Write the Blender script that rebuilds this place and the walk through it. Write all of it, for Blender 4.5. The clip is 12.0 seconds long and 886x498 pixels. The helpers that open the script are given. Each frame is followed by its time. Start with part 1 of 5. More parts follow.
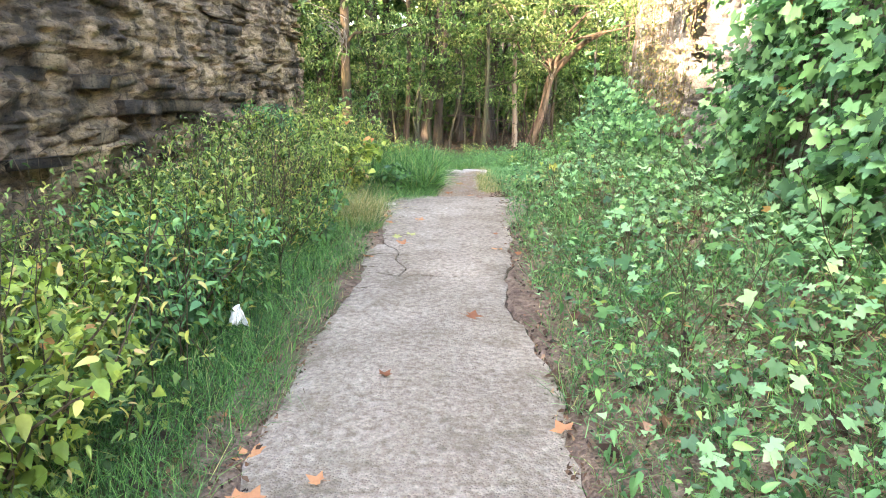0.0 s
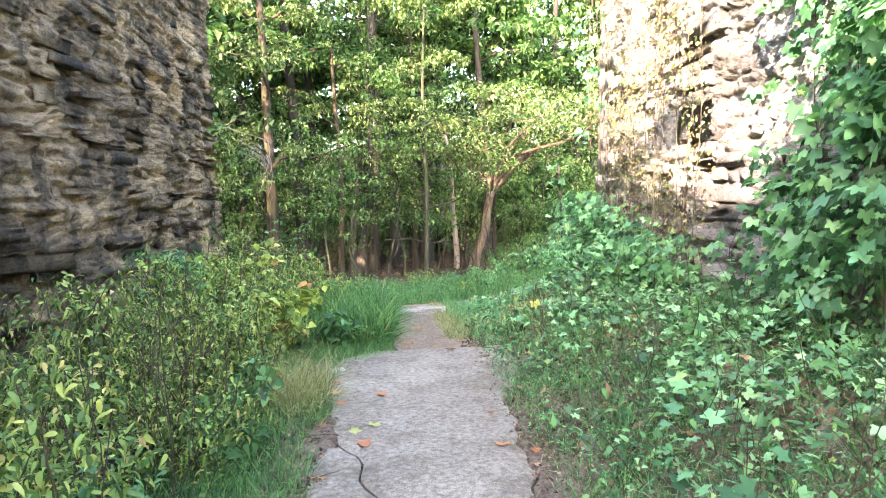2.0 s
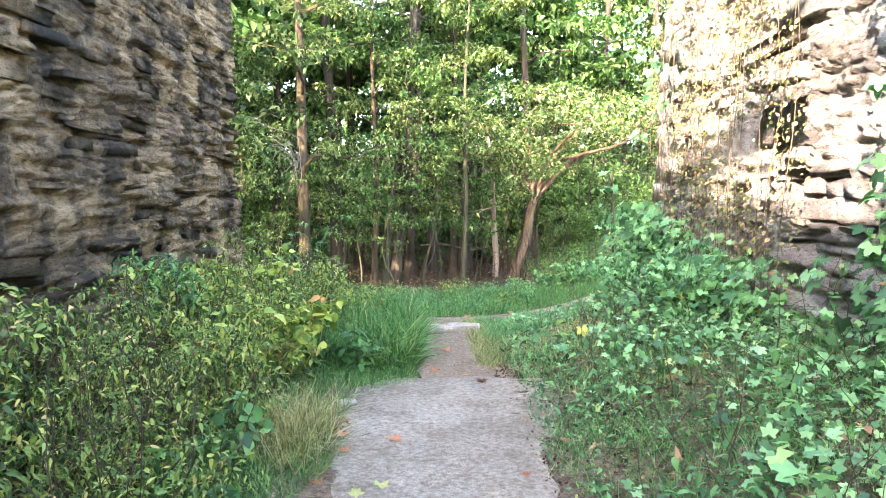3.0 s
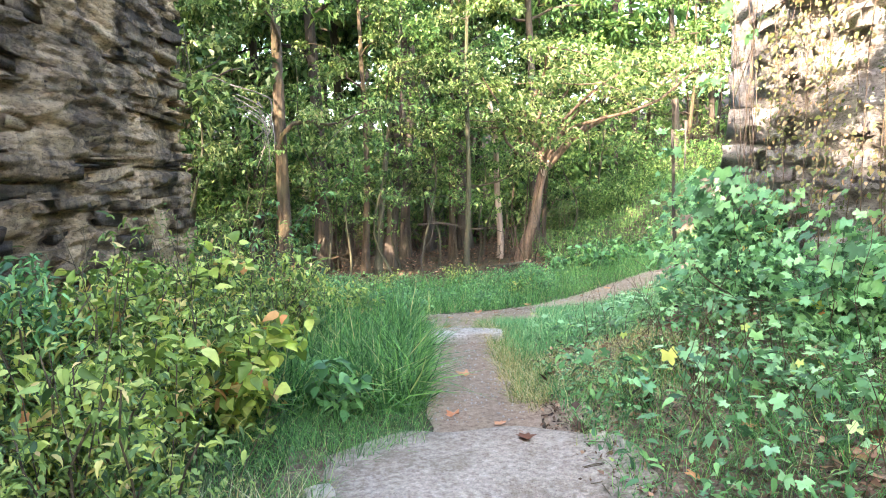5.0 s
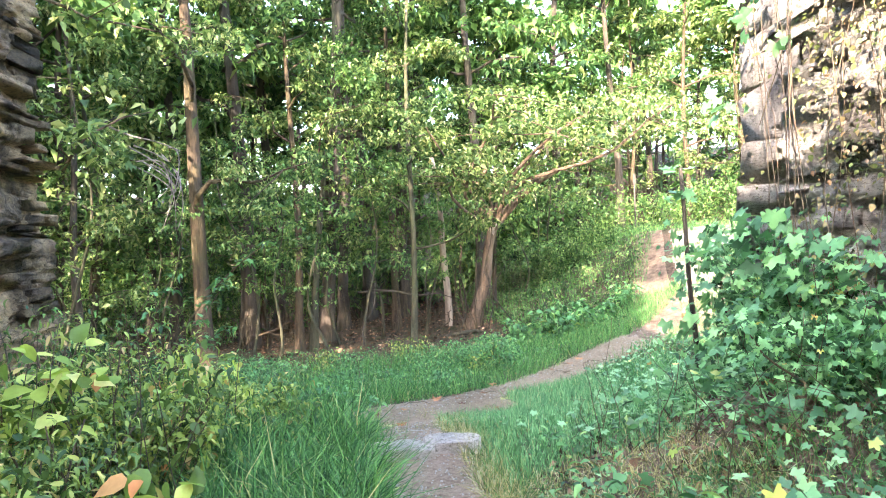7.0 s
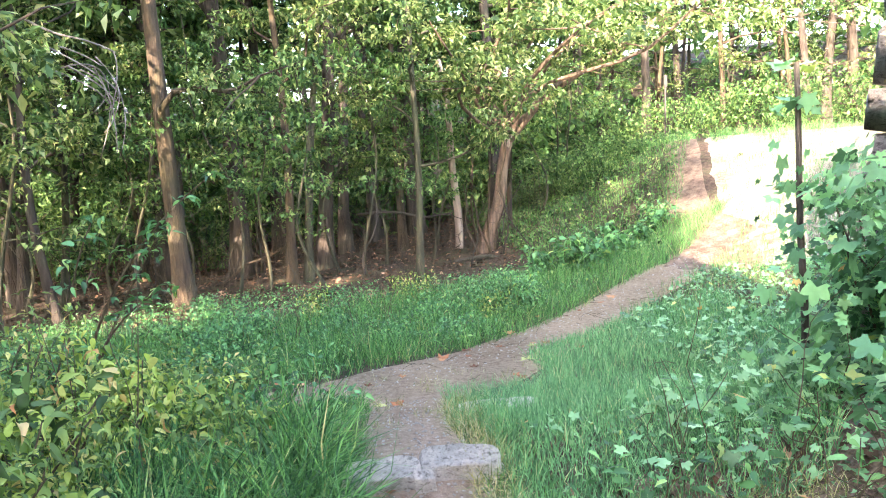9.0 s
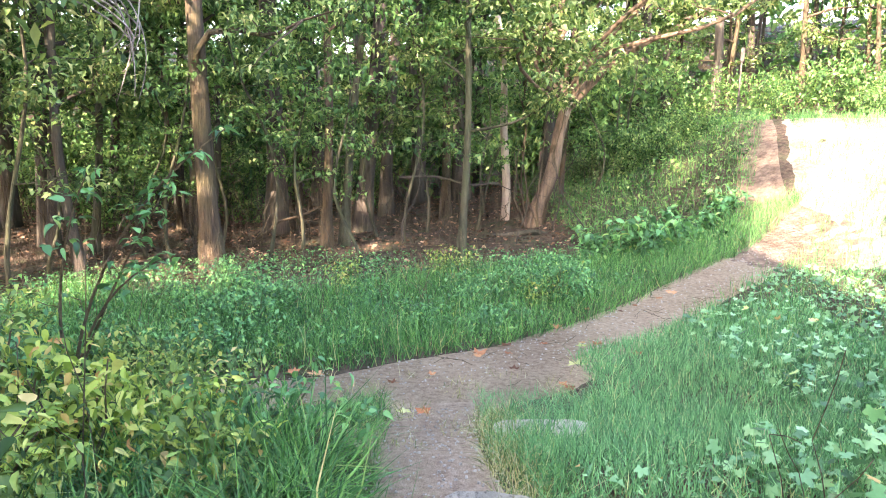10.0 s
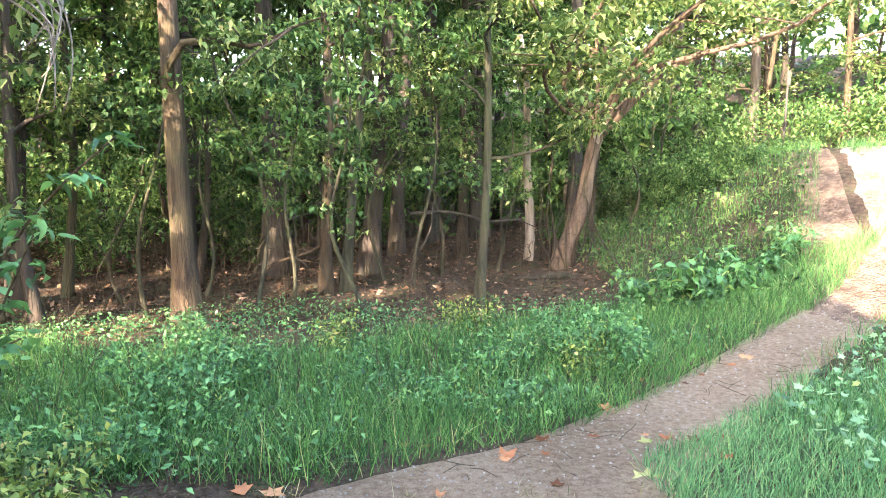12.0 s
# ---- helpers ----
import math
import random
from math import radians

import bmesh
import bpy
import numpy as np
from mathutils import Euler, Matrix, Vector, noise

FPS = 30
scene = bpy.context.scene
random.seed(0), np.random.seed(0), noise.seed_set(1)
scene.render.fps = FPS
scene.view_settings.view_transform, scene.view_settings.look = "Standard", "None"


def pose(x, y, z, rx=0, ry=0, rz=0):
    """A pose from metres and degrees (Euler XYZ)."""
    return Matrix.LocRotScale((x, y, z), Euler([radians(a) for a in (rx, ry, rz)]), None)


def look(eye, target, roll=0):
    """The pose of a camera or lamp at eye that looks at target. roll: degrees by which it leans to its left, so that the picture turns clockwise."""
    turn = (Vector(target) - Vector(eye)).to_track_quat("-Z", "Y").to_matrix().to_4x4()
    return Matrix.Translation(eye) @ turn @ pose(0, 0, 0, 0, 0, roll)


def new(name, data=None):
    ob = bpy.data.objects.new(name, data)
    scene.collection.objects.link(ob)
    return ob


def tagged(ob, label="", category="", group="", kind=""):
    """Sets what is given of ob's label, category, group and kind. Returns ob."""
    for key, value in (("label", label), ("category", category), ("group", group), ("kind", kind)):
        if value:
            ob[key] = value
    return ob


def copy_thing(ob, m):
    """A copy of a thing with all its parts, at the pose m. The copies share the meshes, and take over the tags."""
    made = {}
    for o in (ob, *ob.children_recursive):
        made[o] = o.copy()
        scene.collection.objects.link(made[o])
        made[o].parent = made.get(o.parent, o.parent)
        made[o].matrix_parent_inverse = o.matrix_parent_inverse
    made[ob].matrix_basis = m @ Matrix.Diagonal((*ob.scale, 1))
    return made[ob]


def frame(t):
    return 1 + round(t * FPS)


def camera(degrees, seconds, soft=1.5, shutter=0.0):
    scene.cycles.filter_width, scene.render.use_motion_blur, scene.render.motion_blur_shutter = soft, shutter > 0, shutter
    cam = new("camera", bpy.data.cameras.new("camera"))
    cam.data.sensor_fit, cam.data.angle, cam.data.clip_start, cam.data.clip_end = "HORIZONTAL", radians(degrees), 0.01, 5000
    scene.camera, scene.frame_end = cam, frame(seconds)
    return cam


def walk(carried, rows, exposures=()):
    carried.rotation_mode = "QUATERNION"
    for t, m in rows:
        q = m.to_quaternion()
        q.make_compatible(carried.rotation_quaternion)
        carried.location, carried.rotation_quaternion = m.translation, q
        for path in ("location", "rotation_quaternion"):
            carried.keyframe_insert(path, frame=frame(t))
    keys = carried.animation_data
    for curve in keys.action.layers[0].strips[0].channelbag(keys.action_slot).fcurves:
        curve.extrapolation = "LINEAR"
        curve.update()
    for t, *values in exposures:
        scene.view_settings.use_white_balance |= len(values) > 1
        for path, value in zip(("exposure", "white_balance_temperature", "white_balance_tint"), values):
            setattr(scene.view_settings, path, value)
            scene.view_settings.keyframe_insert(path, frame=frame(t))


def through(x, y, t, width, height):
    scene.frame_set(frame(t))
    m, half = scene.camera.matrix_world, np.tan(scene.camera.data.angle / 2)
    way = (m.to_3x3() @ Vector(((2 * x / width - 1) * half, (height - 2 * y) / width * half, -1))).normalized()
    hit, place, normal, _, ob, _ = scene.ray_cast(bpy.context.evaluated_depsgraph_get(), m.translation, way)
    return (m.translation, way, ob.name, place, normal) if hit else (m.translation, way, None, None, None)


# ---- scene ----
cam = camera(65.2, 12.0, soft=1.0, shutter=0.006)
PATH = [
    (0, (0.684, 1.235, 1.469), (0.635, 3.175, 0.988), 1.3),
    (0.5, (0.524, 1.637, 1.496), (0.576, 3.618, 1.231), 0.4),
    (1, (0.478, 2.111, 1.462), (0.58, 4.102, 1.296), -0.8),
    (1.5, (0.44, 2.543, 1.491), (0.523, 4.535, 1.339), -0.4),
    (2, (0.373, 3.041, 1.527), (0.521, 5.03, 1.376), -1.5),
    (2.5, (0.412, 3.501, 1.518), (0.53, 5.493, 1.377), 0.1),
    (3, (0.491, 3.946, 1.547), (0.523, 5.941, 1.407), 0.2),
    (3.2, (0.497, 4.142, 1.526), (0.541, 6.134, 1.353), 0.1),
    (4.8, (0.389, 5.73, 1.482), (0.392, 7.721, 1.287), -0.2),
    (5, (0.365, 5.953, 1.483), (0.417, 7.942, 1.275), -0.5),
    (5.5, (0.301, 6.381, 1.482), (0.36, 8.366, 1.246), -1.3),
    (5.7, (0.27, 6.573, 1.465), (0.344, 8.557, 1.23), -0.7),
    (6, (0.325, 6.788, 1.452), (0.404, 8.785, 1.364), -1.0),
    (6.5, (0.32, 7.147, 1.419), (0.408, 9.145, 1.384), -4.3),
    (7, (0.295, 7.532, 1.442), (0.532, 9.518, 1.411), -2.2),
    (7.2, (0.329, 7.677, 1.447), (0.559, 9.663, 1.376), -1.5),
    (8.8, (0.536, 8.934, 1.582), (0.758, 10.903, 1.311), -2.7),
    (9, (0.537, 9.09, 1.573), (0.726, 11.059, 1.279), -2.9),
    (9.5, (0.578, 9.462, 1.622), (0.605, 11.41, 1.168), -0.5),
    (10, (0.589, 9.882, 1.6), (0.654, 11.84, 1.2), 0.8),
    (10.5, (0.591, 10.249, 1.554), (0.65, 12.195, 1.097), -0.6),
    (11, (0.634, 10.638, 1.538), (0.752, 12.613, 1.252), 0.1),
    (11.5, (0.651, 10.994, 1.474), (0.712, 12.971, 1.177), 1.3),
    (12, (0.66, 11.376, 1.451), (0.674, 13.354, 1.151), 0.6),
]
walk(cam, [(t, look(eye, target, roll)) for t, eye, target, roll in PATH], [(0, 4.46, 7500, 18), (1, 4.38, 7100, 19), (3, 4.32, 6700, 18), (5, 4.3, 6800, 18), (7, 4.26, 6500, 17), (9, 4.25, 6600, 20), (12, 4.3, 6800, 20)])

# world, sun and sky
SUN_EL, SUN_AZ = radians(23.5), math.atan2(-0.86, -0.51)      # the sun stands behind and to the side of the walker
to_sun = Vector((math.cos(SUN_AZ) * math.cos(SUN_EL), math.sin(SUN_AZ) * math.cos(SUN_EL), math.sin(SUN_EL)))
world = bpy.data.worlds.new("world")
scene.world = world
world.use_nodes = True
wn = world.node_tree.nodes
sky = wn.new("ShaderNodeTexSky")
sky.sky_type, sky.sun_disc = "NISHITA", False
sky.sun_elevation, sky.sun_rotation = SUN_EL, math.pi / 2 - SUN_AZ
sky.air_density, sky.dust_density = 1.0, 2.0
world.node_tree.links.new(sky.outputs[0], wn["Background"].inputs[0])
wn["Background"].inputs[1].default_value = 0.15
sun = new("sun", bpy.data.lights.new("sun", "SUN"))
sun.data.energy, sun.data.angle, sun.data.color = 2.3, radians(0.5), (1.0, 0.86, 0.68)
sun.matrix_world = look((0, 0, 30), Vector((0, 0, 30)) - to_sun)

# ---- materials ----
def material(name):
    m = bpy.data.materials.new(name)
    m.use_nodes = True
    nt = m.node_tree
    return m, nt.nodes, nt.links, nt.nodes["Principled BSDF"]


def ramp(nodes, stops):
    r = nodes.new("ShaderNodeValToRGB")
    el = r.color_ramp.elements
    while len(el) < len(stops):
        el.new(0.5)
    for e, (p, c) in zip(el, stops):
        e.position, e.color = p, (*c, 1)
    return r


def noise_node(nodes, links, scale, detail=4.0, rough=0.55, stretch=None, kind="Object"):
    tc = nodes.new("ShaderNodeTexCoord")
    n = nodes.new("ShaderNodeTexNoise")
    n.inputs["Scale"].default_value, n.inputs["Detail"].default_value, n.inputs["Roughness"].default_value = scale, detail, rough
    if stretch:
        mp = nodes.new("ShaderNodeMapping")
        mp.inputs["Scale"].default_value = stretch
        links.new(tc.outputs[kind], mp.inputs[0])
        links.new(mp.outputs[0], n.inputs["Vector"])
    else:
        links.new(tc.outputs[kind], n.inputs["Vector"])
    return n


def mixc(nodes, links, a, b, fac, blend="MIX"):
    m = nodes.new("ShaderNodeMix")
    m.data_type, m.blend_type = "RGBA", blend
    for sock, v in ((m.inputs[0], fac), (m.inputs[6], a), (m.inputs[7], b)):
        if hasattr(v, "links"):
            links.new(v, sock)
        elif isinstance(v, tuple):
            sock.default_value = (*v, 1)
        else:
            sock.default_value = v
    return m.outputs[2]


def piece_random(nodes, links):
    """One random number for each loose piece, whether it is an object or an island of a mesh."""
    ob, ge = nodes.new("ShaderNodeObjectInfo"), nodes.new("ShaderNodeNewGeometry")
    add, fr = nodes.new("ShaderNodeMath"), nodes.new("ShaderNodeMath")
    fr.operation = "FRACT"
    links.new(ob.outputs["Random"], add.inputs[0])
    links.new(ge.outputs["Random Per Island"], add.inputs[1])
    links.new(add.outputs[0], fr.inputs[0])
    return fr.outputs[0]


def bump(nodes, links, height, bsdf, strength, distance):
    b = nodes.new("ShaderNodeBump")
    b.inputs["Strength"].default_value, b.inputs["Distance"].default_value = strength, distance
    links.new(height, b.inputs["Height"])
    links.new(b.outputs[0], bsdf.inputs["Normal"])


def leaf_material(name, stops, through=0.35, rough=0.45, blotch=0.25, gloss=0.2):
    """Foliage: each leaf its own shade, blotches on the blade, and light that comes through it."""
    m, n, l, p = material(name)
    k = lambda q: 0.75 + 1.35 * q      # scales pale leaf tones up more than dark ones, for contrast
    r = ramp(n, [(q, (min(0.6, k(q) * 1.1 * c[0]), min(0.6, k(q) * 1.04 * c[1]), min(0.6, k(q) * 1.0 * c[2]))) for q, c in stops])
    l.new(piece_random(n, l), r.inputs[0])
    nz = noise_node(n, l, 22.0, 3.0)
    br = ramp(n, [(0.35, (0.55, 0.5, 0.45)), (0.65, (1, 1, 1))])
    l.new(nz.outputs[0], br.inputs[0])
    c = mixc(n, l, r.outputs[0], br.outputs[0], blotch, "MULTIPLY")
    l.new(c, p.inputs["Base Color"])
    p.inputs["Roughness"].default_value = rough
    p.inputs["Specular IOR Level"].default_value = gloss
    t = n.new("ShaderNodeBsdfTranslucent")
    warm = mixc(n, l, c, (1.0, 1.0, 0.65), 1.0, "MULTIPLY")
    br2 = mixc(n, l, warm, (1.35, 1.35, 1.35), 1.0, "MULTIPLY")
    l.new(br2, t.inputs[0])
    mx = n.new("ShaderNodeMixShader")
    mx.inputs[0].default_value = through * 0.85
    l.new(p.outputs[0], mx.inputs[1])
    l.new(t.outputs[0], mx.inputs[2])
    l.new(mx.outputs[0], n["Material Output"].inputs[0])
    return m


crown_mat = leaf_material("crown_leaves", [(0, (0.0368, 0.0782, 0.0276)), (0.4, (0.0644, 0.121, 0.0391)), (0.75, (0.109, 0.167, 0.0575)), (0.92, (0.161, 0.196, 0.0805)), (1, (0.23, 0.23, 0.127))], 0.4, 0.55)
crown_dark_mat = leaf_material("understory_leaves", [(0, (0.025, 0.068, 0.025)), (0.6, (0.055, 0.125, 0.04)), (0.9, (0.1, 0.17, 0.055)), (1, (0.15, 0.19, 0.08))], 0.42, 0.55)
weed_mat = leaf_material("weed_leaves", [(0, (0.035, 0.085, 0.03)), (0.35, (0.085, 0.155, 0.048)), (0.75, (0.145, 0.22, 0.062)), (0.93, (0.22, 0.245, 0.07)), (1, (0.27, 0.2, 0.1))], 0.35)
yellow_mat = leaf_material("yellowing_leaves", [(0, (0.103, 0.181, 0.0386)), (0.35, (0.161, 0.27, 0.058)), (0.7, (0.258, 0.386, 0.0773)), (0.93, (0.374, 0.438, 0.103)), (1, (0.258, 0.116, 0.0515))], 0.35, blotch=0.45)
fresh_mat = leaf_material("fresh_leaves", [(0, (0.034, 0.11, 0.045)), (0.6, (0.06, 0.17, 0.066)), (0.96, (0.1, 0.22, 0.08)), (1, (0.17, 0.22, 0.07))], 0.35, 0.42, 0.25, 0.35)
vine_mat = leaf_material("vine_leaves", [(0, (0.04, 0.13, 0.065)), (0.5, (0.085, 0.22, 0.11)), (0.975, (0.125, 0.27, 0.125)), (0.992, (0.22, 0.27, 0.07)), (1, (0.28, 0.12, 0.065))], 0.35, 0.45, 0.25, 0.25)
drywine_mat = leaf_material("dry_vine_leaves", [(0, (0.09, 0.15, 0.05)), (0.45, (0.15, 0.18, 0.07)), (0.8, (0.22, 0.18, 0.11)), (1, (0.23, 0.14, 0.085))], 0.3)
cover_mat = leaf_material("ground_cover_leaves", [(0, (0.055, 0.15, 0.075)), (0.5, (0.105, 0.245, 0.12)), (0.97, (0.155, 0.31, 0.15)), (0.992, (0.24, 0.31, 0.085)), (1, (0.26, 0.14, 0.07))], 0.35, 0.42, 0.25, 0.4)
grass_mat = leaf_material("grass_blades", [(0, (0.0202, 0.0784, 0.0291)), (0.6, (0.0493, 0.14, 0.0448)), (0.95, (0.0952, 0.207, 0.0616)), (1, (0.246, 0.224, 0.112))], 0.35, 0.4, 0.1)
sparse_grass_mat = leaf_material("sparse_grass", [(0, (0.048, 0.145, 0.07)), (0.6, (0.085, 0.215, 0.1)), (0.95, (0.125, 0.265, 0.12)), (1, (0.26, 0.26, 0.14))], 0.35, 0.45, 0.1)
straw_mat = leaf_material("straw_blades", [(0, (0.07, 0.13, 0.035)), (0.4, (0.15, 0.18, 0.06)), (0.75, (0.3, 0.26, 0.13)), (1, (0.4, 0.33, 0.2))], 0.25, 0.5, 0.1)
fallen_mat = leaf_material("fallen_leaf", [(0, (0.15, 0.06, 0.028)), (0.45, (0.25, 0.1, 0.045)), (0.8, (0.3, 0.15, 0.075)), (1, (0.3, 0.16, 0.09))], 0.15, 0.6, 0.5)
fallen_green_mat = leaf_material("fallen_green_leaf", [(0, (0.2, 0.26, 0.06)), (1, (0.36, 0.38, 0.12))], 0.2, 0.55, 0.4)
litter_mat = leaf_material("litter", [(0, (0.03, 0.02, 0.014)), (0.5, (0.075, 0.046, 0.028)), (0.85, (0.14, 0.085, 0.055)), (1, (0.24, 0.16, 0.11))], 0.08, 0.7, 0.4)


def bark_material(name, dark, light, scale=9.0, moss=(0.06, 0.08, 0.025), mossy=0.25):
    m, n, l, p = material(name)
    nz = noise_node(n, l, scale, 6.0, 0.65, (1, 1, 0.16))
    r = ramp(n, [(0.32, dark), (0.68, light)])
    l.new(nz.outputs[0], r.inputs[0])
    big = noise_node(n, l, 1.7, 3.0)
    br = ramp(n, [(0.45, (0, 0, 0)), (0.7, (mossy, mossy, mossy))])
    l.new(big.outputs[0], br.inputs[0])
    l.new(mixc(n, l, r.outputs[0], moss, br.outputs[0]), p.inputs["Base Color"])
    p.inputs["Roughness"].default_value = 0.9
    bump(n, l, nz.outputs[0], p, 1.0, 0.06)
    return m


bark_mat = bark_material("bark_brown", (0.018, 0.012, 0.008), (0.1, 0.066, 0.034), 14.0, (0.075, 0.075, 0.025), 0.45)
bark_dark_mat = bark_material("bark_dark", (0.022, 0.017, 0.013), (0.075, 0.056, 0.04))
bark_pale_mat = bark_material("bark_pale", (0.2, 0.15, 0.11), (0.5, 0.4, 0.31), mossy=0.05)
bark_green_mat = bark_material("bark_green", (0.02, 0.019, 0.011), (0.088, 0.08, 0.042), 14.0, mossy=0.6)
stem_mat = bark_material("weed_stem", (0.05, 0.035, 0.025), (0.16, 0.12, 0.06), 30.0)
green_stem_mat = bark_material("green_stem", (0.06, 0.1, 0.03), (0.14, 0.17, 0.06), 30.0)
dead_mat = bark_material("dead_wood", (0.14, 0.115, 0.09), (0.34, 0.3, 0.25), 20.0, mossy=0.0)
dryvine_stem_mat = bark_material("dry_vine_stem", (0.1, 0.068, 0.045), (0.24, 0.175, 0.12), 25.0, mossy=0.0)


def stone_material(name, stops, pale, dark, patch=(0.38, 0.57), rubble=0.0, dark_at=(0.5, 0.64)):
    """Weathered stone: a shade for each piece, large pale and dark patches across the masonry, and a layered grain."""
    m, n, l, p = material(name)
    geo = n.new("ShaderNodeNewGeometry")

    def world_noise(scale, detail, rough, stretch):
        mp, nz = n.new("ShaderNodeMapping"), n.new("ShaderNodeTexNoise")
        mp.inputs["Scale"].default_value = stretch
        nz.inputs["Scale"].default_value, nz.inputs["Detail"].default_value, nz.inputs["Roughness"].default_value = scale, detail, rough
        l.new(geo.outputs["Position"], mp.inputs[0])
        l.new(mp.outputs[0], nz.inputs["Vector"])
        return nz.outputs[0]

    r = ramp(n, stops)
    vo = n.new("ShaderNodeTexVoronoi")
    if rubble:
        mp, wob = n.new("ShaderNodeMapping"), n.new("ShaderNodeVectorMath")
        mp.inputs["Scale"].default_value = (1, 0.3, 1.6)
        vo.inputs["Scale"].default_value = rubble
        nw = n.new("ShaderNodeTexNoise")
        nw.inputs["Scale"].default_value = 5.0
        l.new(geo.outputs["Position"], nw.inputs["Vector"])
        wob.operation = "MULTIPLY_ADD"
        wob.inputs[1].default_value = (0.12, 0.12, 0.12)
        l.new(nw.outputs["Color"], wob.inputs[0])
        l.new(geo.outputs["Position"], wob.inputs[2])
        l.new(wob.outputs[0], mp.inputs[0])
        l.new(mp.outputs[0], vo.inputs["Vector"])
        sep = n.new("ShaderNodeSeparateColor")
        l.new(vo.outputs["Color"], sep.inputs[0])
        l.new(sep.outputs[0], r.inputs[0])
    else:
        l.new(piece_random(n, l), r.inputs[0])
    big = world_noise(1.1, 6.0, 0.62, (1, 0.8, 1.2))
    pr = ramp(n, [(patch[0], (0, 0, 0)), (patch[1], (0.75, 0.75, 0.75))])
    l.new(big, pr.inputs[0])
    c = mixc(n, l, r.outputs[0], pale, pr.outputs[0])
    # large darker patches laid over the stone by noise
    dark_patch = world_noise(1.9, 7.0, 0.7, (1, 1.4, 0.6))
    sr = ramp(n, [(dark_at[0], (0, 0, 0)), (dark_at[1], (0.85, 0.85, 0.85))])
    l.new(dark_patch, sr.inputs[0])
    c = mixc(n, l, c, dark, sr.outputs[0])
    grain = world_noise(19.0, 12.0, 0.85, (1, 0.6, 1.6))
    gr = ramp(n, [(0.32, (0.4, 0.37, 0.35)), (0.66, (1.3, 1.28, 1.24))])
    l.new(grain, gr.inputs[0])
    c = mixc(n, l, c, gr.outputs[0], 0.8, "MULTIPLY")
    # darkens small pits in the colour, as the shade inside them would
    pit_shade = world_noise(38.0, 7.0, 0.72, (1, 0.55, 2.0))
    pt = ramp(n, [(0.38, (0.28, 0.26, 0.25)), (0.47, (1, 1, 1)), (0.7, (1.12, 1.1, 1.08))])
    l.new(pit_shade, pt.inputs[0])
    c = mixc(n, l, c, pt.outputs[0], 0.85, "MULTIPLY")
    l.new(c, p.inputs["Base Color"])
    p.inputs["Roughness"].default_value = 0.88
    p.inputs["Specular IOR Level"].default_value = 0.3
    if rubble:
        ad = n.new("ShaderNodeMath")
        ad.operation = "SUBTRACT"
        l.new(grain, ad.inputs[0])
        l.new(vo.outputs["Distance"], ad.inputs[1])
        grain = ad.outputs[0]
    bump(n, l, grain, p, 1.0, 0.05)
    return m


# tan stone tones, warmed further for light bounced off the sunlit wall opposite
wall_stone_mat = stone_material("rubble_stone", [(0, (0.05, 0.041, 0.03)), (0.35, (0.14, 0.104, 0.064)), (0.7, (0.32, 0.222, 0.12)), (1, (0.55, 0.39, 0.22))], (0.72, 0.52, 0.29), (0.045, 0.037, 0.027), (0.45, 0.63), 0.0, (0.44, 0.6))
wall_core_mat = stone_material("eroded_core", [(0, (0.11, 0.08, 0.05)), (0.4, (0.17, 0.122, 0.074)), (0.75, (0.26, 0.186, 0.11)), (1, (0.36, 0.26, 0.155))], (0.72, 0.515, 0.295), (0.045, 0.036, 0.026), (0.41, 0.56), 13.0, (0.46, 0.6))
pale_stone_mat = stone_material("pale_stone", [(0, (0.2, 0.185, 0.185)), (0.3, (0.33, 0.3, 0.29)), (0.7, (0.52, 0.48, 0.44)), (1, (0.66, 0.62, 0.57))], (0.68, 0.64, 0.58), (0.17, 0.155, 0.155), (0.44, 0.62))
pale_core_mat = stone_material("pale_core", [(0, (0.22, 0.195, 0.175)), (0.4, (0.4, 0.37, 0.345)), (1, (0.6, 0.57, 0.535))], (0.68, 0.65, 0.61), (0.15, 0.138, 0.135), (0.44, 0.62), 6.0)
step_stone_mat = stone_material("step_stone", [(0, (0.52, 0.485, 0.43)), (1, (0.6, 0.555, 0.49))], (0.62, 0.58, 0.51), (0.38, 0.36, 0.32))
block_stone_mat = stone_material("block_stone", [(0, (0.34, 0.315, 0.31)), (1, (0.6, 0.56, 0.53))], (0.66, 0.62, 0.57), (0.19, 0.175, 0.18), (0.45, 0.65))


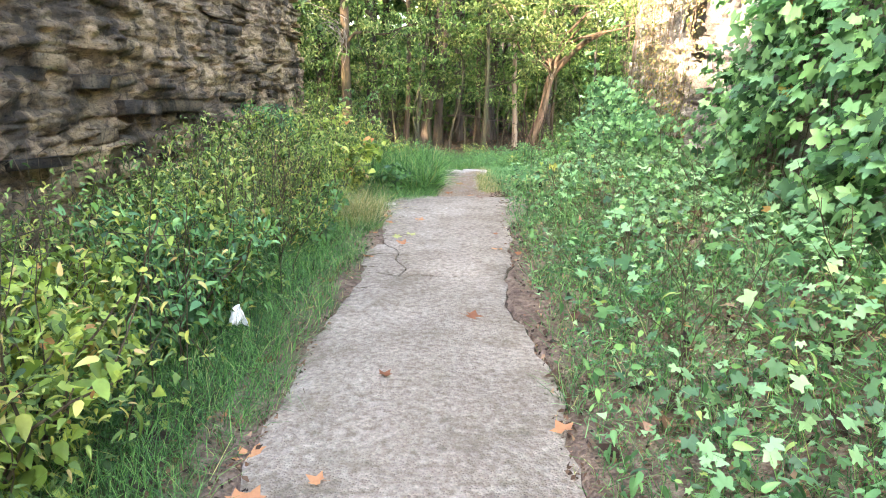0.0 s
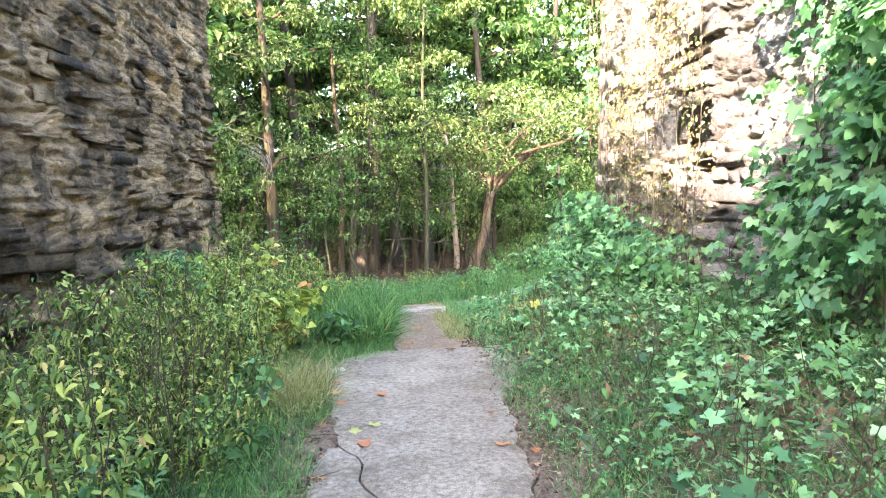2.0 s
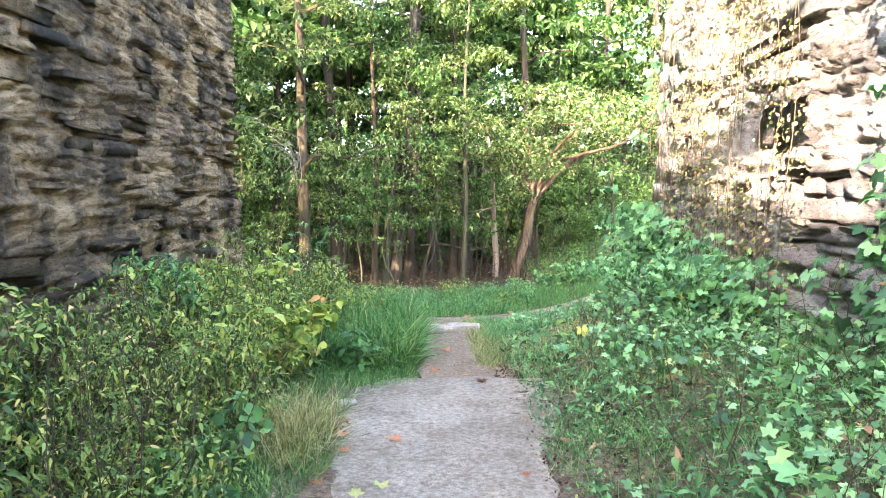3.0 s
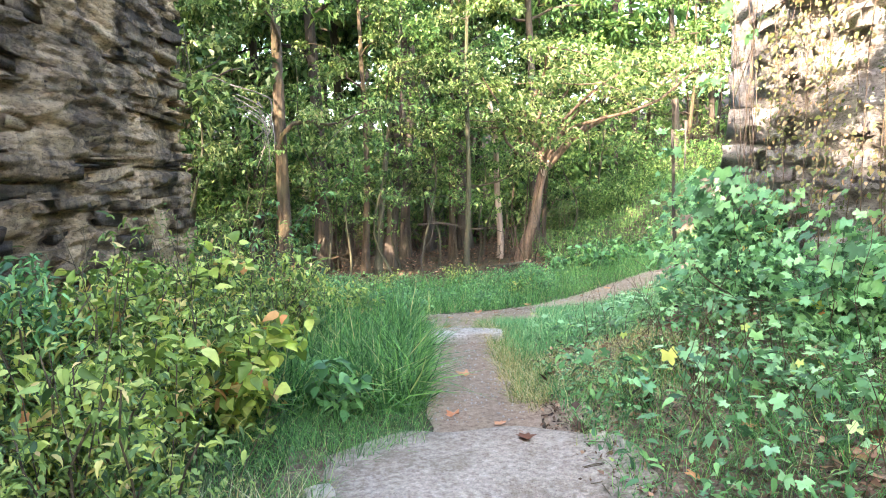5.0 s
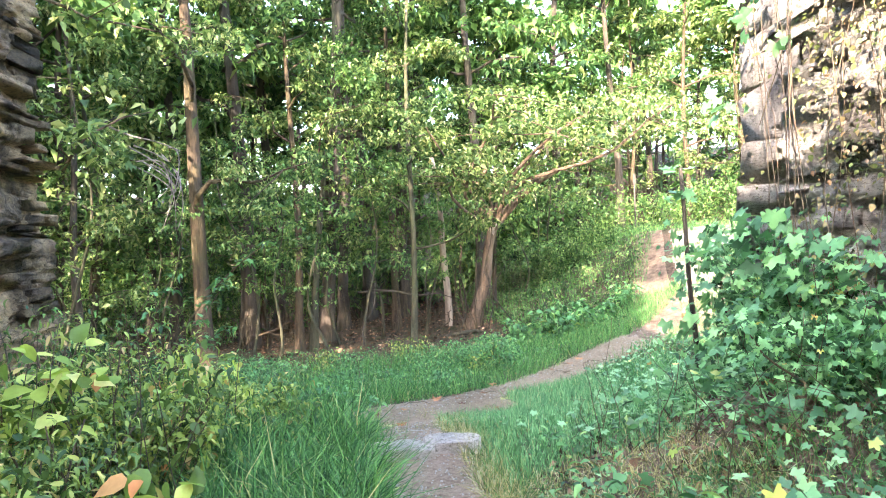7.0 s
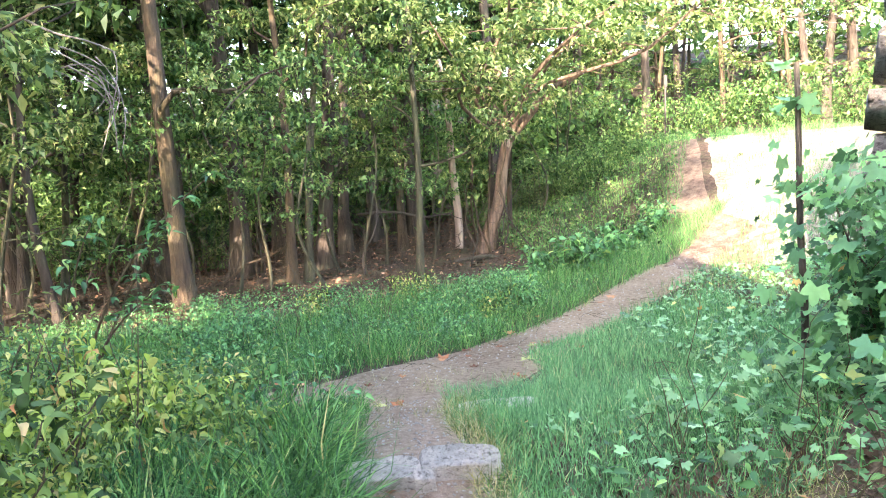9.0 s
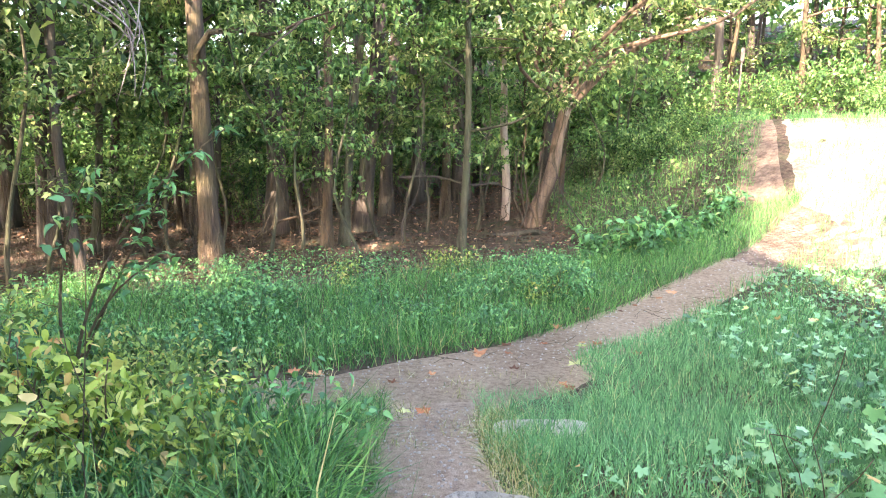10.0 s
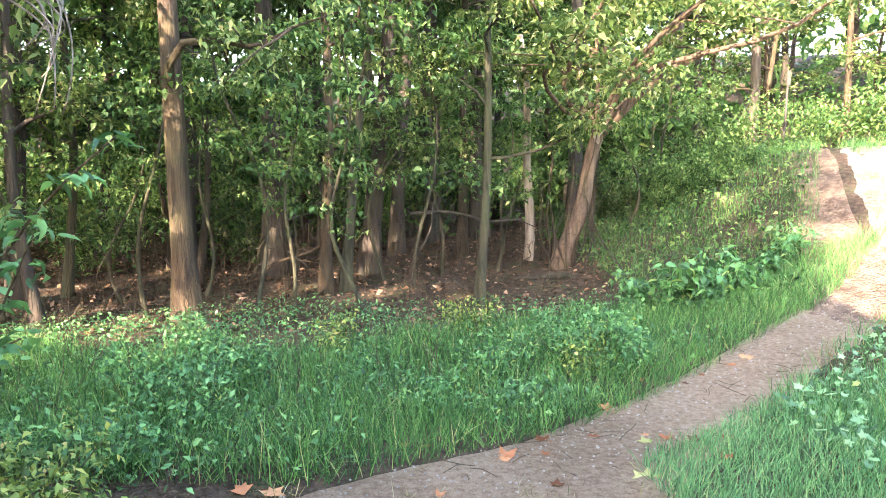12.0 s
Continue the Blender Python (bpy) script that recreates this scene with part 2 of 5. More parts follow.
def earth_material(name, a, b, c, scale, rough=0.95, strength=0.6, dist=0.03, speck=None, moss=None, moss_amount=0.5):
    m, n, l, p = material(name)
    nz = noise_node(n, l, scale, 8.0, 0.65)
    r = ramp(n, [(0.3, a), (0.5, b), (0.72, c)])
    l.new(nz.outputs[0], r.inputs[0])
    big = noise_node(n, l, 0.9, 4.0)
    br = ramp(n, [(0.35, (0.7, 0.68, 0.66)), (0.65, (1.1, 1.1, 1.1))])
    l.new(big.outputs[0], br.inputs[0])
    col = mixc(n, l, r.outputs[0], br.outputs[0], 0.8, "MULTIPLY")
    if moss:
        mo = noise_node(n, l, 2.3, 5.0, 0.65)
        mr = ramp(n, [(0.48, (0, 0, 0)), (0.66, (moss_amount,) * 3)])
        l.new(mo.outputs[0], mr.inputs[0])
        col = mixc(n, l, col, moss, mr.outputs[0])
    h = nz.outputs[0]
    if speck:
        vo = n.new("ShaderNodeTexVoronoi")
        vo.inputs["Scale"].default_value = speck
        tc = n.new("ShaderNodeTexCoord")
        l.new(tc.outputs["Object"], vo.inputs["Vector"])
        vr = ramp(n, [(0.0, (0.7, 0.68, 0.66)), (0.5, (1, 1, 1)), (1.0, (1.28, 1.26, 1.24))])
        l.new(vo.outputs["Color"], vr.inputs[0])
        col = mixc(n, l, col, vr.outputs[0], 0.75, "MULTIPLY")
        ad = n.new("ShaderNodeMath")
        ad.operation = "SUBTRACT"
        l.new(h, ad.inputs[0])
        l.new(vo.outputs["Distance"], ad.inputs[1])
        h = ad.outputs[0]
    l.new(col, p.inputs["Base Color"])
    p.inputs["Roughness"].default_value = rough
    p.inputs["Specular IOR Level"].default_value = 0.25
    bump(n, l, h, p, strength, dist)
    return m


soil_mat = earth_material("soil", (0.04, 0.027, 0.019), (0.085, 0.058, 0.04), (0.16, 0.115, 0.08), 11.0, 0.95, 1.0, 0.05, 38.0, moss=(0.06, 0.09, 0.03))
concrete_mat = earth_material("worn_concrete", (0.2, 0.165, 0.125), (0.36, 0.31, 0.25), (0.52, 0.46, 0.38), 26.0, 0.92, 1.0, 0.014, 90.0, (0.15, 0.125, 0.085), 0.6)
dirt_mat = earth_material("path_dirt", (0.24, 0.17, 0.12), (0.41, 0.31, 0.225), (0.54, 0.43, 0.325), 22.0, 0.95, 0.9, 0.03, 130.0)
gravel_mat = earth_material("path_gravel", (0.23, 0.165, 0.11), (0.39, 0.295, 0.205), (0.5, 0.4, 0.295), 22.0, 0.92, 1.0, 0.03, 120.0)
trail_mat = earth_material("trail_earth", (0.1, 0.066, 0.046), (0.2, 0.138, 0.098), (0.33, 0.24, 0.175), 6.0, 0.95, 1.0, 0.05, 30.0)
sunlit_sand_mat = earth_material("sunlit_bank_sand", (0.18, 0.15, 0.11), (0.32, 0.275, 0.21), (0.46, 0.4, 0.32), 14.0, 0.95, 0.9, 0.03, 60.0, (0.16, 0.2, 0.07), 0.5)
verge_mat = earth_material("verge_earth", (0.11, 0.075, 0.055), (0.22, 0.155, 0.115), (0.36, 0.275, 0.21), 16.0, 0.95, 1.0, 0.03, 60.0)
plastic_m, _n, _l, _p = material("torn_plastic")
_p.inputs["Base Color"].default_value, _p.inputs["Roughness"].default_value = (0.75, 0.77, 0.78, 1), 0.35
post_mat = bark_material("weathered_post", (0.03, 0.025, 0.02), (0.09, 0.075, 0.06), 14.0, mossy=0.0)

# ---- mesh tools ----
def raw_mesh(name, v, t, mat, smooth=False):
    """A mesh of triangles from arrays."""
    me = bpy.data.meshes.new(name)
    me.vertices.add(len(v))
    me.vertices.foreach_set("co", np.ascontiguousarray(v, dtype=np.float32).ravel())
    me.loops.add(len(t) * 3)
    me.loops.foreach_set("vertex_index", np.ascontiguousarray(t, dtype=np.int32).ravel())
    me.polygons.add(len(t))
    me.polygons.foreach_set("loop_start", np.arange(0, len(t) * 3, 3, dtype=np.int32))
    if smooth:
        me.polygons.foreach_set("use_smooth", np.ones(len(t), dtype=bool))
    me.update(calc_edges=True)
    me.validate()
    me.materials.append(mat)
    return me


class Soup:
    """Collects triangles for one mesh."""
    def __init__(self):
        self.v, self.t, self.n = [], [], 0

    def add(self, v, t):
        v, t = np.asarray(v, float), np.asarray(t, int)
        self.v.append(v)
        self.t.append(t + self.n)
        self.n += len(v)
        return self

    def mesh(self, name, mat, smooth=False):
        return raw_mesh(name, np.concatenate(self.v), np.concatenate(self.t), mat, smooth)


def part(name, me, parent, label=""):
    ob = new(name, me)
    ob.parent = parent
    return tagged(ob, label)


def thing(name, at, label, category, group="", kind=""):
    ob = new(name)
    ob.location = at
    ob.empty_display_size = 0.1
    return tagged(ob, label, category, group, kind)


def structure(name, me, label, category="", kind="structure", parent=None):
    ob = new(name, me)
    ob.parent = parent
    return tagged(ob, label, category, "", kind)


def turns(yaw, pitch, roll):
    """Stacked rotation matrices: roll about y, then pitch about x, then yaw about z."""
    cy, sy, cp, sp, cr, sr = np.cos(yaw), np.sin(yaw), np.cos(pitch), np.sin(pitch), np.cos(roll), np.sin(roll)
    o, i = np.zeros_like(cy), np.ones_like(cy)
    rz = np.stack([np.stack([cy, -sy, o], -1), np.stack([sy, cy, o], -1), np.stack([o, o, i], -1)], -2)
    rx = np.stack([np.stack([i, o, o], -1), np.stack([o, cp, -sp], -1), np.stack([o, sp, cp], -1)], -2)
    ry = np.stack([np.stack([cr, o, sr], -1), np.stack([o, i, o], -1), np.stack([-sr, o, cr], -1)], -2)
    return rz @ rx @ ry


def scatter(template, p, rot, size):
    """Copies of a small shape at the points p, as one triangle soup."""
    tv, tt = template
    k = len(tv)
    s = size[:, None, None] if np.ndim(size) == 1 else size[:, None, :]
    v = np.einsum("nij,nkj->nki", rot, tv[None] * s) + p[:, None]
    t = tt[None] + (np.arange(len(p)) * k)[:, None, None]
    return v.reshape(-1, 3), t.reshape(-1, 3)


def shape(pts, tris):
    return np.array(pts, float), np.array(tris, int)


def heart_leaf(width=0.72, droop=0.12):
    """A pointed oval blade folded along its rib."""
    pts = [(0, 0, 0), (0, 0.45, 0.02), (0, 1, -droop)]
    for s in (-1, 1):
        pts += [(s * width * 0.42, 0.12, 0.05), (s * width * 0.5, 0.42, 0.07), (s * width * 0.26, 0.75, 0.0)]
    tris = []
    for o, f in ((3, 1), (6, 0)):
        a = [(0, 1, o), (o, 1, o + 1), (1, o + 2, o + 1), (1, 2, o + 2)]
        tris += a if f else [(x, z, y) for x, y, z in a]
    return shape(pts, tris)


def folded_leaf(width=0.55):
    """An oval blade of four faces, folded on its rib and drooping at the tip."""
    return shape([(0, 0, 0), (-width / 2, 0.4, 0.1), (0, 0.5, 0), (width / 2, 0.4, 0.1), (0, 1, -0.15)], [(0, 2, 1), (1, 2, 4), (0, 3, 2), (2, 3, 4)])


def simple_leaf(width=0.5):
    return shape([(0, 0, 0), (-width / 2, 0.45, 0.08), (0, 1, -0.05), (width / 2, 0.45, 0.08)], [(0, 2, 1), (0, 3, 2)])


def lobed_leaf(lobes=5, depth=0.45, cup=0.1, spread=250):
    """A palmate blade with pointed lobes round the end of its stalk."""
    pts, n = [(0, 0.12, 0)], lobes * 2 - 1
    for i in range(n):
        a = radians(-spread / 2 + spread * i / (n - 1))
        mid = 1 - abs(i - (n - 1) / 2) / (n - 1) * 1.05
        r = (0.88 if i % 2 == 0 else 0.88 * (1 - depth)) * mid
        pts.append((r * math.sin(a), 0.12 + r * math.cos(a), cup * (0.5 - (i % 2)) - cup * r * 0.6))
    pts.append((0, 0.02, 0))
    tris = [(0, i + 1, i) for i in range(1, n)] + [(0, 1, n + 1), (0, n + 1, n)]
    return shape(pts, tris)


def palmate_leaf(cup=0.14):
    """A blade of five shouldered lobes, cupped towards its stalk."""
    pts = [(0, 0.1, 0)]
    lobes = ((-112, 0.6), (-54, 0.85), (0, 1.0), (54, 0.85), (112, 0.6))
    for i, (a, r) in enumerate(lobes):
        ring = [(a - 16, r * 0.78), (a, r), (a + 16, r * 0.78)]
        if i < 4:
            ring.append((a + 28, 0.54))
        for ang, rr in ring:
            pts.append((0.8 * rr * math.sin(radians(ang)), 0.1 + 0.8 * rr * math.cos(radians(ang)), cup * (0.4 - rr * rr)))
    return shape(pts, [(0, i + 1, i) for i in range(1, len(pts) - 1)])


def blade(bend=0.35, width=0.05):
    """A grass blade that stands up and bows over."""
    pts = []
    for f, w in ((0, 1), (0.55, 0.85)):
        y, z = bend * f * f, f - 0.35 * bend * f * f
        pts += [(-width * w / 2, y, z), (width * w / 2, y, z)]
    pts.append((0, bend, 1 - 0.4 * bend))
    return shape(pts, [(0, 1, 3), (0, 3, 2), (2, 3, 4)])


HEART, OVAL, SIMPLE, LOBED, LOBED3, GRASS, GRASS2 = heart_leaf(), heart_leaf(0.5, 0.2), simple_leaf(), lobed_leaf(5, 0.43, 0.15, 245), lobed_leaf(3, 0.5, 0.12, 190), blade(), blade(0.75, 0.035)
FOLDED, LANCE = folded_leaf(), heart_leaf(0.4, 0.22)
PALM = palmate_leaf()


def tube(pts, radii, sides=6):
    pts, radii = np.asarray(pts, float), np.asarray(radii, float)
    d = np.gradient(pts, axis=0)
    d /= np.linalg.norm(d, axis=1, keepdims=True) + 1e-9
    ref = np.array((0.31, 0.95, 0.1)) if abs(d[0][2]) > 0.5 else np.array((0.05, 0.1, 1.0))
    u = np.cross(d, ref)
    u /= np.linalg.norm(u, axis=1, keepdims=True) + 1e-9
    w = np.cross(d, u)
    a = np.linspace(0, 2 * np.pi, sides, endpoint=False)
    ring = u[:, None] * np.cos(a)[None, :, None] + w[:, None] * np.sin(a)[None, :, None]
    v = (pts[:, None] + ring * radii[:, None, None]).reshape(-1, 3)
    tris = []
    for i in range(len(pts) - 1):
        for j in range(sides):
            b, c = i * sides + j, i * sides + (j + 1) % sides
            tris += [(b, c, b + sides), (c, c + sides, b + sides)]
    last = (len(pts) - 1) * sides
    tris += [(last, last + j, last + j + 1) for j in range(1, sides - 1)]
    return v, np.array(tris)


def curve_pts(rng, a, b, n, wobble, sag=0.0):
    """A wandering line from a to b."""
    f = np.linspace(0, 1, n)[:, None]
    p = np.asarray(a, float) * (1 - f) + np.asarray(b, float) * f
    ph = rng.uniform(0, 6.3, (3, 2))
    for i in range(3):
        p[:, i] += wobble * (np.sin(f[:, 0] * 4.1 + ph[i, 0]) + 0.5 * np.sin(f[:, 0] * 9.3 + ph[i, 1])
                             - np.sin(ph[i, 0]) - 0.5 * np.sin(ph[i, 1])) * (0.6 if i == 2 else 1)
    p[:, 2] -= sag * (f[:, 0] ** 2)
    return p


def ease(a, b, x):
    f = np.clip((x - a) / (b - a), 0, 1)
    return f * f * (3 - 2 * f)


def ripple(x, y):
    return (0.5 * np.sin(x * 1.7 + 0.6 * np.sin(y * 1.1)) * np.sin(y * 1.4 + 0.7) + 0.3 * np.sin(x * 3.9 + y * 2.3 + 1.0) * np.sin(y * 3.1 - x * 1.3)
            + 0.2 * np.sin(x * 8.3 - y * 2.0) * np.sin(y * 7.1 + 0.4))


# ---- lie of the land ----
def path_mid(x):
    """The middle of the cross path, from the weeds up to the sunny bank."""
    return 14.35 + 0.28 * np.clip(x, -2, 0) + 0.64 * np.clip(x, 0, 1.5) + 0.94 * np.clip(x - 1.5, 0, 2.0) + 0.92 * np.clip(x - 3.5, 0, 20)


def height(x, y):
    x, y = np.asarray(x, float), np.asarray(y, float)
    z = -0.06 * ease(9.8, 12.5, y) - 0.27 * ease(12.4, 14.4, y) - 0.15 * ease(14.4, 16.5, y) - 0.22 * ease(17.5, 20.5, y) * ease(4.0, 1.0, x) - 0.25 * ease(20, 30, y)
    z = z + 0.6 * ease(1.15, 3.2, x) * ease(13.8, 11.0, y) + 0.1 * ease(-0.4, -1.8, x) * ease(13.0, 11.5, y)
    z = z - 0.25 * ease(-1.0, -4.0, x) * ease(14.0, 18.0, y)
    d = (x - 4.9) * 0.76 + (y - 18.6) * 0.65
    z = z + 0.16 * ease(2.6, 4.6, x) * ease(15.5, 17.5, y) + 1.9 * ease(-0.3, 6.8, d) * ease(-1.0, 4.5, x - 0.36 * (y - 18.6) - 1.2)
    z = z + 0.9 * ease(3.6, 7.5, x) * ease(18.0, 13.0, y)
    # added rise beyond the wood, closing bright sky gaps behind the trunks
    away = np.clip(np.hypot(x - 1, y - 10) - 30, 0, None)
    z = z + 7.0 * ease(0, 30, away) * ease(8.0, 20.0, y)
    rough = ease(0.25, 0.9, np.abs(x - 0.5)) * ease(12.8, 11.5, y) + ease(0.5, 1.4, np.abs(y - path_mid(x))) * ease(13.2, 14.5, y)
    return z + 0.05 * ripple(x, y) * np.clip(rough, 0, 1) + 0.012 * ripple(x * 2.3, y * 2.1) + 0.02 * away * ripple(x * 0.07, y * 0.06)

# ---- ground and paths ----
def spread(lo, hi, step, far):
    inner = np.arange(lo, hi + step / 2, step)
    out = step * np.cumsum(1.32 ** np.arange(1, 34))
    out = out[out < far]
    return np.concatenate([lo - out[::-1], inner, hi + out])


def grid_tris(nx, ny):
    i, j = np.meshgrid(np.arange(nx - 1), np.arange(ny - 1), indexing="ij")
    a = (i * ny + j).ravel()
    return np.concatenate([np.stack([a, a + ny, a + ny + 1], 1), np.stack([a, a + ny + 1, a + 1], 1)])


gx, gy = spread(-9, 14, 0.16, 1800), spread(-5, 34, 0.16, 1800)
xx, yy = np.meshgrid(gx, gy, indexing="ij")
ground = structure("ground", raw_mesh("ground", np.stack([xx, yy, height(xx, yy)], -1).reshape(-1, 3), grid_tris(len(gx), len(gy)), soil_mat, True),
                   "dark woodland soil with moss and leaf litter", "ground")


def ribbon(name, mat, us, left, right, lift, rag, seed, n=11, skirt=0.05, smooth=True, crown=0.0):
    """A path surface between two border lines, with ragged edges that dip into the soil."""
    u, f = np.meshgrid(us, np.linspace(0, 1, n), indexing="ij")
    L, R = np.array([left(s) for s in us]), np.array([right(s) for s in us])
    p = L[:, None] * (1 - f[..., None]) + R[:, None] * f[..., None]
    e = rag * (ripple(u * 2.2 + seed, u * 1.3) + 0.7 * ripple(u * 5.1, u * 6.3 + seed))
    side = np.where(f < 0.5, 1, -1) * ease(0.35, 0.5, np.abs(f - 0.5))
    across = (R - L) / (np.linalg.norm(R - L, axis=1, keepdims=True) + 1e-9)
    p = p + across[:, None] * (e * side)[..., None]
    z = height(p[..., 0], p[..., 1]) + lift + crown * (1 - (2 * f - 1) ** 2)
    z = np.where((f == 0) | (f == 1), z - skirt - lift, z)
    v = np.concatenate([p, z[..., None]], -1).reshape(-1, 3)
    t = grid_tris(len(us), n)[:, ::-1]
    return raw_mesh(name, v, t, mat, smooth)


# worn concrete walk: three slabs parted by cracks
walk_way = thing("concrete_walk", (0, 0, 0), "worn grey concrete walk, cracked and stained, with ragged earth edges", "pavement", kind="structure")


def slab_left(y):
    return -0.12 + 0.06 * math.exp(-((y - 5.9) / 0.5) ** 2) + 0.02 * math.sin(y * 2.3) + 0.018 * math.sin(y * 6.1 + 1) + 0.014 * math.sin(y * 19) + 0.1 * float(ease(8.3, 7.6, y)) * float(ease(6.8, 7.4, y)) - 0.08 * float(ease(8.4, 9.0, y))


def slab_right(y):
    return 1.17 - 0.17 * math.exp(-((y - 5.9) / 0.9) ** 2) + 0.02 * math.sin(y * 3.1 + 1) + 0.02 * math.sin(y * 7.7) + 0.014 * math.sin(y * 21) + 0.3 * float(ease(8.0, 9.0, y))


def crack_y(x):
    return 6.18 + 0.22 * abs(x - 0.28) - 0.5 * max(0.0, x - 0.45) * max(0.0, 1.05 - x) + 0.035 * math.sin(x * 19) + 0.02 * math.sin(x * 41)


def crack_x(y):
    return 0.2 + 0.06 * math.sin(y * 4.2 + 0.5) + 0.025 * math.sin(y * 13)


def far_end(x):
    return 9.86 - 0.75 * max(0.0, 0.35 - x) ** 1.3 - 0.55 * max(0.0, x - 0.9) ** 1.4 + 0.04 * math.sin(x * 9)


def slab(lefts, rights, starts, ends, nu, nv, gap=0.007, joint=0.014):
    """A slab as a closed block: a gently uneven top and sides that go into the soil."""
    rows = []
    for i in range(nu):
        row = []
        for j in range(nv):
            f, g = i / (nu - 1), j / (nv - 1)
            y = starts(0.5) * (1 - f) + ends(0.5) * f
            for _ in range(4):
                x = (lefts(y) + gap) * (1 - g) + (rights(y) - gap) * g
                y = (starts(x) + joint) * (1 - f) + (ends(x) - joint) * f
            row.append((x, y))
        rows.append(row)
    p = np.array(rows)
    z = height(p[..., 0], p[..., 1]) + 0.035 + 0.008 * ripple(p[..., 0] * 4, p[..., 1] * 3.1)
    top = np.concatenate([p, z[..., None]], -1)
    edge = np.zeros((nu, nv), bool)
    edge[0], edge[-1], edge[:, 0], edge[:, -1] = True, True, True, True
    top[edge, 2] -= 0.012
    s = Soup().add(top.reshape(-1, 3), grid_tris(nu, nv)[:, ::-1])
    loop = [(i, 0) for i in range(nu)] + [(nu - 1, j) for j in range(1, nv)] + [(i, nv - 1) for i in range(nu - 2, -1, -1)] + [(0, j) for j in range(nv - 2, 0, -1)]
    ring = np.array([top[a] for a in loop])
    low = ring - (0, 0, 0.12)
    m = len(loop)
    s.add(np.concatenate([ring, low]), [q for k in range(m) for q in ((k, (k + 1) % m, k + m), ((k + 1) % m, (k + 1) % m + m, k + m))])
    return s.mesh("slab", concrete_mat)


part("slab", slab(slab_left, slab_right, lambda x: -4.0, crack_y, 70, 14), walk_way)
def main_left(y):
    k = float(ease(7.0, 7.35, y))
    return crack_x(y) * (1 - k) + slab_left(y) * k


part("slab", slab(main_left, slab_right, crack_y, far_end, 50, 16), walk_way)
part("slab", slab(slab_left, lambda y: max(main_left(y), slab_left(y) + 0.03), crack_y, lambda x: 7.22 - 0.1 * x, 12, 6), walk_way)

# earth verges that creep over the edges of the concrete
structure("path", ribbon("path", verge_mat, np.linspace(-3.0, 9.6, 120), lambda y: np.array((-0.42, y)), lambda y: np.array((slab_left(y) + 0.06, y)), 0.03, 0.05, 12.0, 7), "brown earth verge strewn with dead leaves", "path")
structure("path", ribbon("path", verge_mat, np.linspace(-3.0, 9.6, 120), lambda y: np.array((slab_right(y) - 0.06, y)), lambda y: np.array((1.62, y)), 0.03, 0.06, 17.0, 7), "brown earth verge with twigs under the slope", "path")

structure("path", ribbon("path", verge_mat, np.linspace(-3.0, 12.0, 120), lambda y: np.array((1.45, y)), lambda y: np.array((2.75, y)), 0.008, 0.1, 23.0, 17), "bare brown earth between the plants of the slope", "path")

# trodden earth from the walk to the stones, then the cross path and the trail up the bank
structure("path", ribbon("path", dirt_mat, np.linspace(9.5, 14.6, 60), lambda y: np.array((0.36 - 0.1 * math.sin((y - 9.5) * 0.9) - 0.7 * float(ease(12.7, 14.2, y)), y)),
                         lambda y: np.array((1.08 + 0.1 * math.sin((y - 9.5) * 1.2) + 0.35 * float(ease(13.3, 14.3, y)), y)), 0.012, 0.05, 3.0), "trodden sandy earth path with small pebbles", "path")
structure("path", ribbon("path", dirt_mat, np.linspace(8.2, 10.6, 30), lambda y: np.array((1.0, y)), lambda y: np.array((1.95 - 0.25 * abs(y - 9.3), y)), 0.005, 0.07, 9.0),
          "bare brown earth with twigs beside the concrete", "path")


def cross_l(x):
    k = float(ease(0.2, 2.0, x))
    return np.array((x - 0.1 - 0.22 * k, float(path_mid(x)) + 0.36 - 0.02 * k - 0.12 * float(ease(-0.3, -1.0, x))))


def cross_r(x):
    k = float(ease(0.6, 2.2, x))
    return np.array((x + 0.1 + 0.24 * k, float(path_mid(x)) - 0.38 - 0.62 * math.exp(-((x - 1.25) / 0.75) ** 2) + 0.02 * k + 0.1 * float(ease(-0.3, -1.0, x))))


structure("path", ribbon("path", gravel_mat, np.linspace(-1.0, 4.9, 80), cross_l, cross_r, 0.014, 0.06, 1.0, 13), "grey gravel and earth footpath with scattered leaves", "path")


def trail(s):
    """The line of the trail up the bank."""
    return np.array((4.9 + 3.8 * s, 18.15 + 8.9 * s))


structure("path", ribbon("path", trail_mat, np.linspace(0, 0.95, 40), lambda s: trail(s) + (-0.36 - 0.3 * math.exp(-s * 9), 0.15), lambda s: trail(s) + (0.36 + 1.2 * math.exp(-((s - 0.1) / 0.12) ** 2), -0.15), 0.012, 0.08, 5.0),
          "brown earth trail climbing the grassy bank", "path")


# sandy sheet whose pale colour helps out the glare of the sun
structure("path", ribbon("path", sunlit_sand_mat, np.linspace(0.02, 0.9, 40), lambda s: trail(s) + (0.3, -0.12), lambda s: trail(s) + (2.0 + 5.5 * float(ease(0.0, 0.35, s)), -0.7 - 0.5 * s), 0.011, 0.14, 31.0, 25),
          "bare sandy bank coloured pale for the full sun on it", "path")


